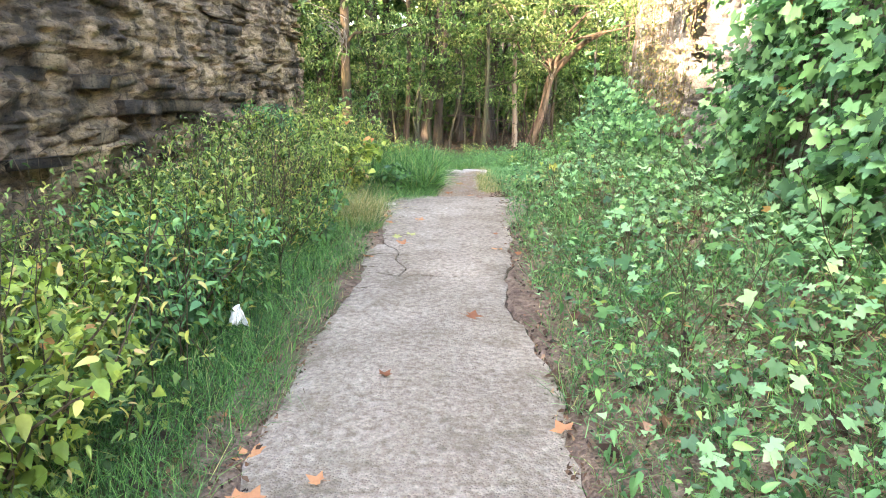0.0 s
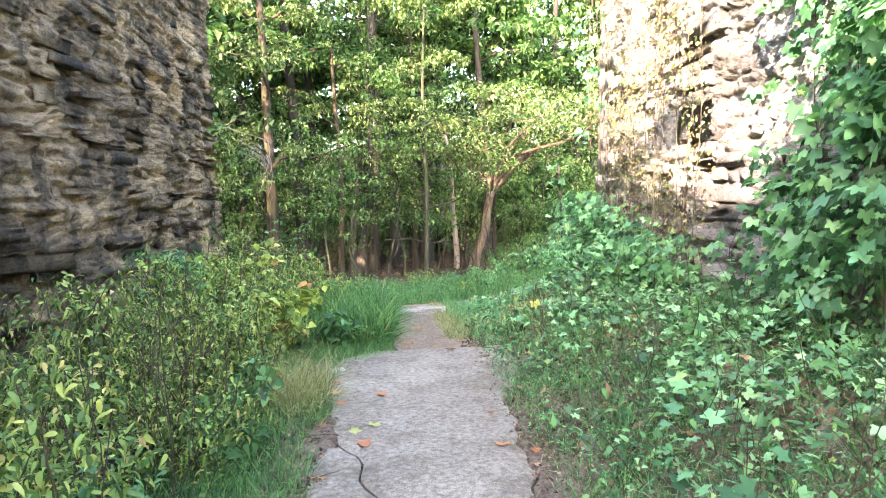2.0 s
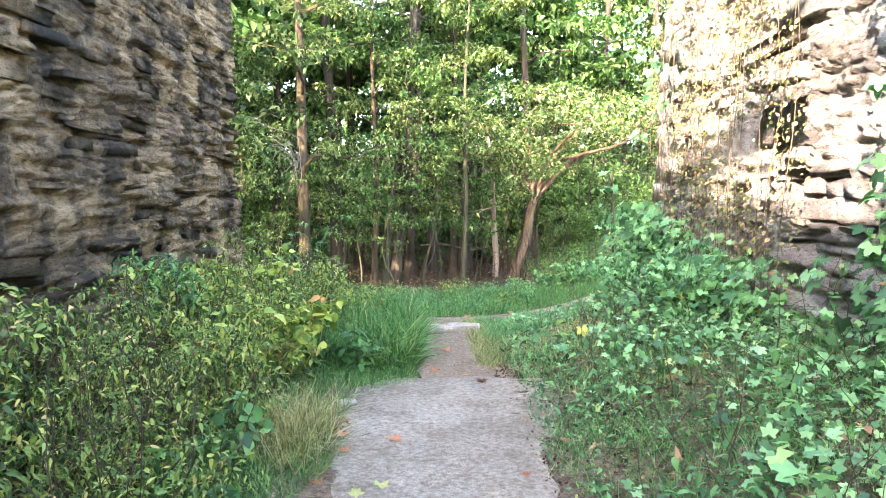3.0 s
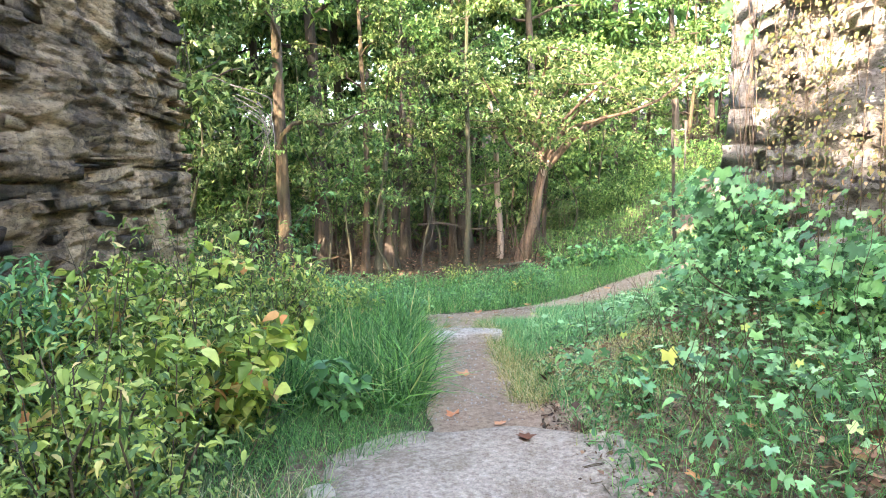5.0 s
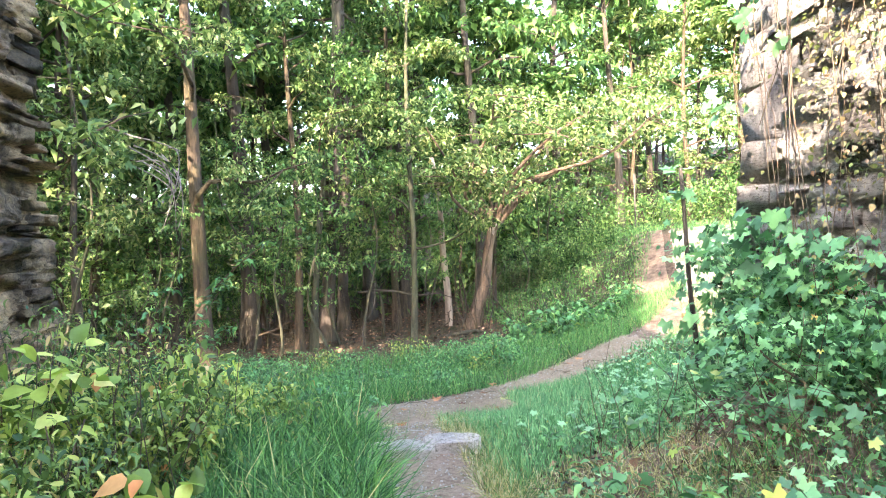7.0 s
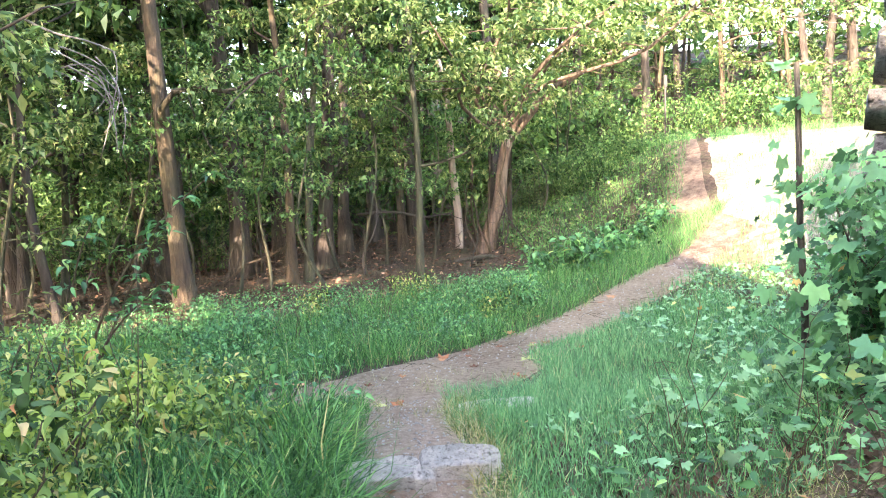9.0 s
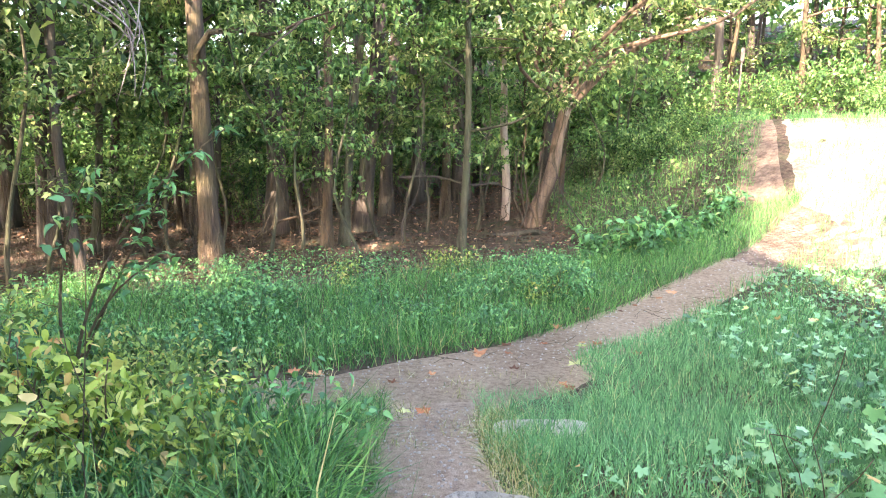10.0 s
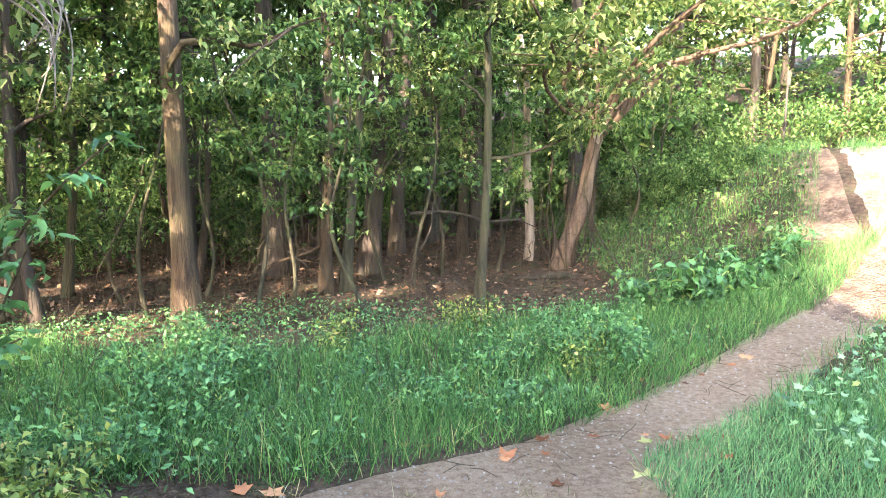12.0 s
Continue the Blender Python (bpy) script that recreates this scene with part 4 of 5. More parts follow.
spots += [(-6.4, 17.0), (-5.6, 21.5), (-8.5, 19.0), (-9, 14), (-11, 17), (18, 24), (21, 19), (17, 33), (-4.9, 16.4)]
# the first five stand beyond the left wall, added to shade meadow and wood
spots += [(-7.6, 9.6), (-7.2, 13.2), (-6.8, 15.8), (-8.6, 16.4), (-12, 14), (7.2, 31), (9.6, 31.5), (12, 31), (14.5, 30.5), (10.8, 33.5)]
for x, y in spots:
    s = rng.uniform(0.75, 1.25)
    m = Matrix.Translation(on_ground(x, y, -0.05)) @ Matrix.Rotation(rng.uniform(0, 6.28), 4, "Z") @ Matrix.Diagonal((s, s, s * rng.uniform(0.85, 1.2), 1))
    copy_thing(protos[int(rng.integers(4))], m)

# dense crowns added on the sunward side, largely unseen, to shade the wood
dense = tree((-9.0, 16.0), 10, 0.14, (0.2, 0.2), 11, 0.22, 2.9, 48, 0.235, bark_dark_mat, crown_dark_mat, 58, "broad dark forest tree with a dense low crown added for shade", 0.12, 0, 2, 0.9, None, "trees of the wood", 0.6)
for x, y in ((-11.5, 13.5), (-7.2, 18.8), (-12, 18.5), (-14, 15.5), (-10, 21.5), (-6.2, 22.5), (-14.5, 22), (-8.3, 25), (-4.2, 25.5), (-12.5, 26), (-9.5, 13.0), (0.5, 28), (4.0, 29), (-3, 30), (-7, 31), (8, 36), (2, 35)):
    s = rng.uniform(0.85, 1.2)
    copy_thing(dense, Matrix.Translation(on_ground(x, y, -0.05)) @ Matrix.Rotation(rng.uniform(0, 6.28), 4, "Z") @ Matrix.Diagonal((s, s, s, 1)))

# unseen trees behind the start, added to shade the near right wall
for x, y, s in ((-5.3, -8.6, 1.1), (-5.4, -11.6, 1.1), (-5.3, -14.6, 1.1)):
    copy_thing(dense, Matrix.Translation(on_ground(x, y, -0.05)) @ Matrix.Rotation(x, 4, "Z") @ Matrix.Diagonal((s, s, s, 1)))

# unseen tall crowns set beyond the left wall to shade trail and bank
high = tree((-6.5, 1.4), 12.8, 0.15, (0.0, 0.1), 9, 0.72, 1.2, 80, 0.18, bark_dark_mat, crown_dark_mat, 59, "unseen tall forest tree added so its high crown shades the bank", 0.12, 0, 2, 0.9, None, "trees of the wood", 0.1)
copy_thing(high, Matrix.Translation(on_ground(-6.6, 3.4, -0.05)) @ Matrix.Rotation(2.2, 4, "Z") @ Matrix.Diagonal((1, 1, 0.96, 1)))

# unseen compact crown placed to keep sun off vines at the right wall
tree((-4.7, -1.1), 9, 0.1, (0.1, 0), 8, 0.68, 1.5, 90, 0.17, bark_dark_mat, crown_dark_mat, 60, "unseen small forest tree added so its compact crown shades the vines", 0.1, 0, 2, 0.6, None, "trees of the wood", 0.1)

# unseen trees added close behind the dark wall to shade the lower wood
shade_tree = tree((-6.5, 9.0), 9.0, 0.13, (0.1, 0.0), 11, 0.42, 1.7, 60, 0.2, bark_dark_mat, crown_dark_mat, 62, "unseen forest tree with a full crown added behind the wall for shade", 0.1, 0, 2, 0.75, None, "trees of the wood", 0.1)
for x, y, s_ in ((-6.7, 6.6, 1.0), (-6.4, 4.4, 0.95), (-7.4, 7.8, 1.02)):
    copy_thing(shade_tree, Matrix.Translation(on_ground(x, y, -0.05)) @ Matrix.Rotation(y, 4, "Z") @ Matrix.Diagonal((s_, s_, s_, 1)))

# crowns mostly above view, added to close the canopy and darken the wood
canopy = tree((-4.0, 24.2), 14, 0.15, (0.2, 0.2), 12, 0.42, 3.2, 52, 0.26, bark_dark_mat, crown_dark_mat, 61, "tall forest tree with a broad crown added to shade the wood", 0.15, 0, 2, 1.0, FOLDED, "trees of the wood", 0.1)
for x, y in ((-0.2, 25.6), (3.6, 26.4), (-7.8, 23.4), (-2.0, 27.6), (1.6, 28.6), (-5.6, 27.8), (-9.6, 27.2), (5.0, 30.0), (-1.0, 31.4), (-4.6, 32.0), (2.4, 32.6), (-8.4, 32.4), (8.6, 33.0), (-12.4, 24.0), (-12.0, 30.5)):
    s_ = rng.uniform(0.85, 1.12)
    copy_thing(canopy, Matrix.Translation(on_ground(x, y, -0.05)) @ Matrix.Rotation(rng.uniform(0, 6.28), 4, "Z") @ Matrix.Diagonal((s_, s_, s_, 1)))

# undergrowth in the wood
under = [bush((-6 + 2.5 * i, 24.5 + i), 2.2, 1.7, 0.14, 34, crown_dark_mat, bark_dark_mat, 90 + i, "woodland_bush", "shaded green undergrowth bush on the woodland floor", "bush", SIMPLE, 9, "undergrowth of the wood") for i in range(3)]
for k in range(60):
    x, y = rng.uniform(-20, 22), rng.uniform(24, 46)
    if k < 16:
        x, y = rng.uniform(3.4, 7.0), rng.uniform(24, 30)
        if x - 5 > (y - 18.5) * 0.5 - 0.7:
            continue
    elif 6.5 < x < 14 and y < 33 or abs(x) < 4 and y < 30:
        continue
    s = rng.uniform(0.6, 1.5) if k > 15 else rng.uniform(0.3, 0.55)
    copy_thing(under[k % 3], Matrix.Translation(on_ground(x, y, -0.03)) @ Matrix.Rotation(rng.uniform(0, 6.28), 4, "Z") @ Matrix.Diagonal((s, s, s, 1)))

for i, (x, y, s) in enumerate(((9.4, 28.6, 0.8), (11.2, 29.2, 1.1), (13.2, 28.8, 1.2), (7.0, 28.4, 0.7), (15, 27, 1.2), (8.2, 29.8, 1.0), (5.4, 27.5, 0.8), (12.3, 27.6, 0.7))):
    copy_thing(under[i % 3], Matrix.Translation(on_ground(x, y, -0.03)) @ Matrix.Rotation(i * 1.3, 4, "Z") @ Matrix.Diagonal((s, s, s, 1)))

for k in range(16):
    x, y, s = -11 + 1.25 * k + rng.uniform(-0.5, 0.5), rng.uniform(28.5, 38), rng.uniform(1.3, 2.2)
    copy_thing(under[k % 3], Matrix.Translation(on_ground(x, y, -0.03)) @ Matrix.Rotation(k * 1.1, 4, "Z") @ Matrix.Diagonal((s, s, s, 1)))

# far edge of the wood; the unseen back half is added to dim sky
n = 45000
a = rng.uniform(0, 2 * np.pi, n)
r = rng.uniform(40, 54, n)
fx, fy = 1 + r * np.cos(a), 8 + r * np.sin(a)
p = np.stack([fx, fy, height(fx, fy) + rng.uniform(0, 19, n) * rng.uniform(0.5, 1.1, n)], -1)
structure("far_woods", raw_mesh("far_woods", *leaf_soup(rng, SIMPLE, p, 1.1), crown_dark_mat), "distant dense green woodland foliage", "woods", "stuff")


# ---- grass ----
def grass(name, pts, tall, mat, seed, label, template=None, lean=0.35, width=1.0):
    rng_ = np.random.default_rng(seed)
    n_ = len(pts)
    p_ = np.column_stack([pts, height(pts[:, 0], pts[:, 1]) - 0.01])
    rot = turns(rng_.uniform(0, 6.28, n_), rng_.normal(0, lean, n_) * 0.6, rng_.normal(0, lean, n_) * 0.6)
    hgt = tall * rng_.uniform(0.4, 1.2, n_) * (1 + 0.35 * ripple(pts[:, 0] * 2.3, pts[:, 1] * 2.6))
    size = np.stack([np.full(n_, width * 0.1), hgt, hgt], -1)
    return structure(name, raw_mesh(name, *scatter(template or GRASS, p_, rot, size), mat), label, "grass", "stuff")


def area(rng_, n_, x0, x1, y0, y1, keep):
    q = rng_.uniform((x0, y0), (x1, y1), (n_, 2))
    return q[keep(q[:, 0], q[:, 1])]


grass("grass", area(rng, 78000, -4.0, 6.6, 14.8, 20.5, lambda x, y: (y > path_mid(x) + 0.4) & (y < path_mid(x) + 2.6 + 0.9 * np.sin(x) + np.clip(1.5 - x, 0, 3) * 0.6)), 0.32, grass_mat, 1, "tall lush green meadow grass beside the path", None, 0.55)
grass("grass", area(rng, 12000, -0.75, 0.36, 10.2, 12.9, lambda x, y: (x < 0.3 - 0.3 * np.clip(y - 12.2, 0, 1)) & (x > -0.7 + 0.1 * np.sin(y * 3))), 0.5, grass_mat, 2, "tall arching green grass clump beside the earth path", GRASS2, 0.75, 2.8)
grass("grass", area(rng, 60000, 1.0, 4.6, 11.2, 16.8, lambda x, y: (x > 1.1 + 0.6 * np.clip(y - 13.2, 0, 1.2)) & (y < path_mid(x) - 0.5) & (y > 11.5 + 0.2 * np.sin(x * 5) + np.clip(x - 2, 0, 2) * 0.6)), 0.17, sparse_grass_mat, 3, "short green grass between the paths", None, 0.5)
grass("grass", area(rng, 20000, -0.95, -0.1, 2.0, 9.2, lambda x, y: x < -0.14 + 0.05 * np.sin(y * 5)), 0.22, grass_mat, 4, "thin green grass along the edge of the concrete", GRASS2, 0.6)
grass("grass", area(rng, 2600, -0.6, -0.15, 7.6, 9.1, lambda x, y: (x + 0.38) ** 2 + ((y - 8.2) * 0.6) ** 2 < 0.08), 0.42, straw_mat, 5, "dry straw coloured grass tuft at the concrete edge", GRASS2, 0.6)
grass("grass", area(rng, 26000, 1.1, 3.0, 1.5, 10.8, lambda x, y: x > 1.22 + 0.06 * np.sin(y * 7)), 0.2, grass_mat, 6, "sparse green grass on the slope by the wall", GRASS2, 0.6)
grass("grass", area(rng, 44000, 3.2, 13, 15.5, 28, lambda x, y: (y < path_mid(x) - 0.45) & (x < 9) | (y > 17.5) & (x > 5.6 + (y - 18.5) * 0.45) & (y < 27) & (ripple(x * 1.3, y * 1.6) > -0.02) | (y > 18.6) & (x - 5 < (y - 18.5) * 0.53 - 0.35) & (x > 2.8)), 0.26, grass_mat, 7, "green grass on the bank beside the trail")
grass("grass", area(rng, 2600, -0.2, 1.7, 13.2, 14.7, lambda x, y: np.sin(x * 9) * np.sin(y * 8) > 0.2), 0.12, straw_mat, 8, "thin worn grass in the middle of the path", GRASS2, 0.6)


grass("grass", area(rng, 9000, -1.0, 0.42, 9.0, 10.6, lambda x, y: (x < 0.36) & (y > 9.3 + 0.75 * np.clip(x + 0.1, 0, 1))), 0.16, grass_mat, 9, "short green grass at the end of the concrete", GRASS2, 0.7)
grass("grass", area(rng, 7000, 0.95, 2.2, 9.9, 11.6, lambda x, y: (y > 10.15 + 0.25 * np.sin(x * 6)) & (x > 1.0)), 0.14, straw_mat, 10, "thin dry grass beside the earth path", GRASS2, 0.7)
grass("grass", area(rng, 9000, -0.8, 1.6, 1.0, 9.9, lambda x, y: (np.abs(x + 0.14) < 0.07) | (np.abs(x - 1.22) < 0.09)), 0.09, straw_mat, 11, "low worn grass fringing the concrete", GRASS2, 0.8)
grass("grass", area(rng, 5000, -0.6, 0.36, 13.6, 14.4, lambda x, y: y < path_mid(x) - 0.3), 0.14, grass_mat, 12, "short grass where the paths meet", GRASS2, 0.7)

grass("grass", area(rng, 5000, 1.2, 6.0, 12.0, 17.6, lambda x, y: (x > 1.2 + 0.4 * np.clip(y - 13.2, 0, 1.2)) & (y < path_mid(x) - 0.45) & (ripple(x * 1.9, y * 1.7) > -0.3)), 0.15, straw_mat, 17, "pale dry grass mixed into the green between the paths", GRASS2, 0.7)
for i, (x0, x1, mt) in enumerate(((0.98, 1.3, grass_mat), (0.92, 1.15, straw_mat), (0.12, 0.4, grass_mat))):
    grass("grass", area(rng, 4200, x0, x1, 10.3, 13.9, lambda x, y: x > 0), 0.15, mt, 13 + i, "short grass leaning over the edge of the earth path", GRASS2, 0.8)

grass("grass", area(rng, 5200, 0.95, 2.1, 13.0, 14.3, lambda x, y: y < path_mid(x) - 0.42 - 0.35 * np.exp(-((x - 1.25) / 0.5) ** 2)), 0.14, sparse_grass_mat, 21, "short grass round the sunken stone", GRASS2, 0.7)

# ---- weeds beside the concrete ----
rng = np.random.default_rng(5)
for i in range(34):
    y = 2.6 + 10.0 * i / 33 + rng.uniform(-0.2, 0.2)
    x = rng.uniform(-1.75, -0.75) - (0.1 if y < 8 else 0)
    dark = rng.random() < 0.14
    bush((x, y), rng.uniform(0.7, 1.1), rng.uniform(0.6, 1.05) * (1 + 0.22 * float(ease(6.5, 8.5, y))), rng.uniform(0.036, 0.062), 31, weed_mat if not dark else fresh_mat, stem_mat, 200 + i, "weed_bush",
         "tangled green and yellowing weeds on thin brown stems" if not dark else "fresh green leafy weed bush at the wall's foot", "weeds", LANCE, 11, "weeds along the wall")
for i, (x, y, w, t_) in enumerate(((-1.1, 8.9, 0.9, 0.85), (-1.35, 9.6, 0.9, 0.95), (-0.85, 9.9, 0.8, 0.75), (-1.5, 10.6, 1.0, 0.9), (-1.1, 11.3, 0.9, 0.7), (-0.9, 3.3, 0.8, 0.6), (-1.2, 4.3, 0.9, 0.65), (-1.45, 3.5, 0.9, 0.7), (-1.05, 3.8, 0.8, 0.6))):
    bush((x, y), w, t_, 0.1 if y > 5 else 0.075, 24, yellow_mat, stem_mat, 260 + i, "weed_bush", "yellowing broad heart shaped leaves on low weeds", "weeds", HEART, 8, "yellowing weeds")
for i, (x, y, mt) in enumerate(((-1.0, 11.9, yellow_mat), (-0.85, 12.5, yellow_mat), (-1.35, 12.6, weed_mat), (-1.6, 12.0, yellow_mat), (-1.2, 12.2, weed_mat), (-0.75, 11.4, weed_mat))):
    bush((x, y), 0.8, 0.75, 0.07, 24, mt, stem_mat, 265 + i + 20, "weed_bush", "yellow green weeds with drooping oval leaves by the wall", "weeds", OVAL, 9, "yellowing weeds")
for i, (x, y) in enumerate(((-1.0, 5.6), (-0.95, 6.1), (-0.6, 7.7), (-1.0, 7.4), (-0.75, 8.6), (-0.85, 4.5), (-0.9, 3.7))):
    bush((x, y), 0.45, 0.42, 0.085, 8, fresh_mat, green_stem_mat, 310 + i + 3, "weed_plant", "bright green broad leaved plant among the weeds", "plant", HEART, 4, "broad leaved plants")
for i, (x, y, mt) in enumerate(((-0.4, 12.7, yellow_mat), (-0.65, 13.2, yellow_mat), (-0.25, 12.3, weed_mat), (-0.15, 12.95, fresh_mat), (-0.85, 13.0, weed_mat))):
    bush((x, y), 0.65, 0.5, 0.06, 24, mt, green_stem_mat, 291 + i, "weed_bush", "low yellow green weeds where the earth paths meet", "weeds", OVAL, 8, "yellowing weeds")
bush((-0.12, 10.15), 0.42, 0.42, 0.115, 7, fresh_mat, green_stem_mat, 280, "weed_plant", "single bright green broad leaved plant by the path", "plant", HEART, 4)
bush((-0.62, 6.9), 0.4, 0.42, 0.1, 5, fresh_mat, stem_mat, 281, "weed_plant", "bright green seedling with round leaves on dark stems", "plant", HEART, 4)
for i, (x, y) in enumerate(((-1.6, 13.4), (-0.9, 13.7), (-2.2, 14.2), (-1.3, 14.5), (-2.7, 15.2), (-0.55, 13.2))):
    bush((x, y), 0.9, 0.55, 0.05, 30, weed_mat if i % 2 else fresh_mat, green_stem_mat, 300 + i, "weed_bush", "low green weeds beside the end of the wall", "weeds", FOLDED, 8, "weeds by the wall end")
for i in range(26):
    x = rng.uniform(-4.2, 2.6)
    y = float(path_mid(x)) + rng.uniform(0.9, 3.8)
    bush((x, y), 0.7, rng.uniform(0.3, 0.6), 0.05, 26, fresh_mat if i % 6 else weed_mat, green_stem_mat, 330 + i, "weed_bush", "broad leaved green weeds among the meadow grass", "weeds", FOLDED, 6, "weeds in the meadow")
for i, (x, y, t_) in enumerate(((3.75, 18.9, 0.7), (4.15, 19.3, 0.6), (3.5, 19.2, 0.55), (4.7, 19.9, 0.5), (3.1, 19.4, 0.45), (5.4, 20.8, 0.4))):
    bush((x, y), 0.55, t_, 0.12, 12, fresh_mat, green_stem_mat, 370 + i, "weed_plant", "sunlit tall leafy weed at the sunny bank", "plant", OVAL, 5, "sunlit weeds")

def dry_stalks(pts, tall, seed, label):
    g = np.random.default_rng(seed)
    s = Soup()
    for x, y in pts:
        z = float(height(x, y))
        h_ = tall * g.uniform(0.5, 1.15)
        top = np.array((x + g.normal(0, 0.16), y + g.normal(0, 0.16), z + h_))
        line = curve_pts(g, (x, y, z), top, 6, 0.025)
        s.add(*tube(line, 0.0035 * np.linspace(1.2, 0.5, 6), 3))
        for j in range(int(g.integers(1, 5))):
            q_ = line[int(g.integers(2, 6))]
            s.add(*tube(curve_pts(g, q_, q_ + g.normal(0, 0.1, 3) + (0, 0, 0.08), 4, 0.01), 0.002 * np.ones(4), 3))
    return structure("dry_stalks", s.mesh("dry_stalks", stem_mat), label, "stalks", "stuff")


dry_stalks(area(rng, 190, -1.8, -0.5, 2.8, 12.4, lambda x, y: x < 0), 1.05, 31, "thin brown stalks standing among the weeds")
dry_stalks(area(rng, 160, -4.5, 2.0, 15.6, 20.0, lambda x, y: y > path_mid(x) + 1.6), 0.6, 32, "dry reddish stalks at the back of the meadow")
dry_stalks(area(rng, 130, 1.6, 3.0, 4, 12, lambda x, y: x > 0), 0.5, 33, "thin stalks among the ground cover")
dry_stalks(area(rng, 300, -7, 4.0, 20.5, 26.0, lambda x, y: y > 0), 1.5, 34, "bare brushwood stems in the shaded wood")

# ---- vines on the right wall ----
rng = np.random.default_rng(9)


def wall_vine(y0, y1, z0, z1, count, size, mat, seed, label, off=(0.02, 0.28), stems=7, stem_m=None, template=None, group="vines on the wall"):
    g = np.random.default_rng(seed)
    ym = (y0 + y1) / 2
    zb = float(height(RIGHT_X - 0.1, ym))
    t = thing("wall_vine", (RIGHT_X, ym, zb), label, "vine", group)
    for i in range(stems):
        ya = g.uniform(y0, y1) - ym
        pts = curve_pts(g, (-0.08, ya, z0 - zb - 0.05), (-0.1, ya + g.uniform(-0.4, 0.4), z1 - zb), 9, 0.08)
        part("stem", raw_mesh("stem", *tube(pts, 0.0038 * np.linspace(1, 0.4, 9), 4), stem_m or stem_mat), t)
    q = np.stack([-g.uniform(off[0], off[1], count), g.uniform(y0 - 0.15, y1 + 0.15, count) - ym, g.uniform(z0, z1, count) - zb], -1)
    dens = ripple(q[:, 1] * 1.6 + ym * 1.6, q[:, 2] * 1.8)
    q = q[dens + g.uniform(-0.35, 0.35, count) > -0.15]
    n_ = len(q)
    rot = turns(np.pi / 2 + g.normal(0, 0.6, n_), g.normal(-0.85, 0.45, n_), g.normal(0, 0.5, n_))
    part("leaves", raw_mesh("leaves", *scatter(template or PALM, q, rot, size * (0.45 + 1.2 * g.random(n_) ** 2)), mat), t)


for i in range(4):
    y = 3.4 + i * 1.02
    wall_vine(y, y + 1.05, 0.35, 4.9, 4600, 0.085, vine_mat, 400 + i, "dense green lobed vine leaves covering the stone wall", (0.02, 0.4))
wall_vine(7.4, 8.3, 0.5, 1.2, 420, 0.085, vine_mat, 420, "green vine leaves creeping up the wall's foot")
for i, y in enumerate((9.0, 9.8, 10.6)):
    wall_vine(y, y + 0.85, 0.6, 4.8, 3600, 0.03, drywine_mat, 430 + i, "half dry vine with yellow and brown leaves hanging on pale stone", (0.0, 0.2), 7, dryvine_stem_mat, HEART)
    wall_vine(y, y + 0.85, 0.4, 1.15 + 0.12 * i, 560, 0.08, vine_mat, 440 + i, "green vine leaves heaped against the wall's foot", (0.0, 0.5))
wall_vine(11.5, 12.3, 0.9, 4.2, 700, 0.03, drywine_mat, 434, "thin dry vine clinging to the end of the wall", (0.0, 0.12), 8, dryvine_stem_mat, HEART)
wall_vine(11.4, 12.4, 0.3, 1.55, 850, 0.085, vine_mat, 450, "bushy green vine heaped at the wall's end", (-0.1, 0.7))
wall_vine(11.8, 12.6, 2.2, 4.6, 110, 0.1, vine_mat, 451, "sparse green vine shoots hanging over pale stone", (0.0, 0.25), 2)

# heaped vines past the wall's end
for i, (x, y, t_) in enumerate(((3.05, 11.6, 0.9), (3.3, 12.5, 1.1), (4.1, 13.3, 1.0), (4.6, 14.2, 0.7), (2.75, 10.9, 0.55), (2.85, 9.9, 0.4), (4.6, 13.0, 1.2))):
    bush((x, y), 0.9, t_, 0.06, 40, vine_mat, stem_mat, 460 + i, "vine_thicket", "thicket of green lobed vine leaves on the bank", "vine", PALM, 10, "vine thicket", -0.05, 0.5)


# ---- ground cover on the slope under the vines ----
def cover(pts, size, mat, seed, label, template, lift):
    g = np.random.default_rng(seed)
    n_ = len(pts)
    p_ = np.column_stack([pts, height(pts[:, 0], pts[:, 1]) + g.uniform(0.01, lift, n_)])
    rot = turns(g.uniform(0, 6.28, n_), g.normal(-0.15, 0.55, n_), g.normal(0, 0.5, n_))
    return structure("ground_cover", raw_mesh("ground_cover", *scatter(template, p_, rot, size * g.uniform(0.5, 1.3, n_)), mat), label, "ground cover", "stuff")


def slope_edge(x, y):
    return x > 1.3 + 0.1 * np.sin(y * 3.3) + 0.08 * np.sin(y * 7.7) + 0.55 * ease(8.4, 9.2, y) * ease(10.6, 9.9, y)


def patch(x, y, a, b, c):
    """Where one kind of plant has the upper hand, with loose borders."""
    return ripple(x * a + c, y * b + 0.7 * c) + rng.uniform(-0.4, 0.4, len(x))


cover(area(rng, 8000, 1.4, 3.25, 1.0, 12.8, lambda x, y: slope_edge(x, y) & (patch(x, y, 1.7, 1.5, 3) > 0.45 - 0.95 * ease(1.5, 2.8, x))), 0.06, cover_mat, 1, "low green ivy like leaves covering the slope", PALM, 0.22)
cover(area(rng, 11500, 1.15, 3.25, 1.0, 12.8, lambda x, y: slope_edge(x, y) & (patch(x, y, 2.4, 2.1, 1) > 0.05)), 0.036, cover_mat, 11, "small lobed green leaves mixed over the slope", LOBED3, 0.12)
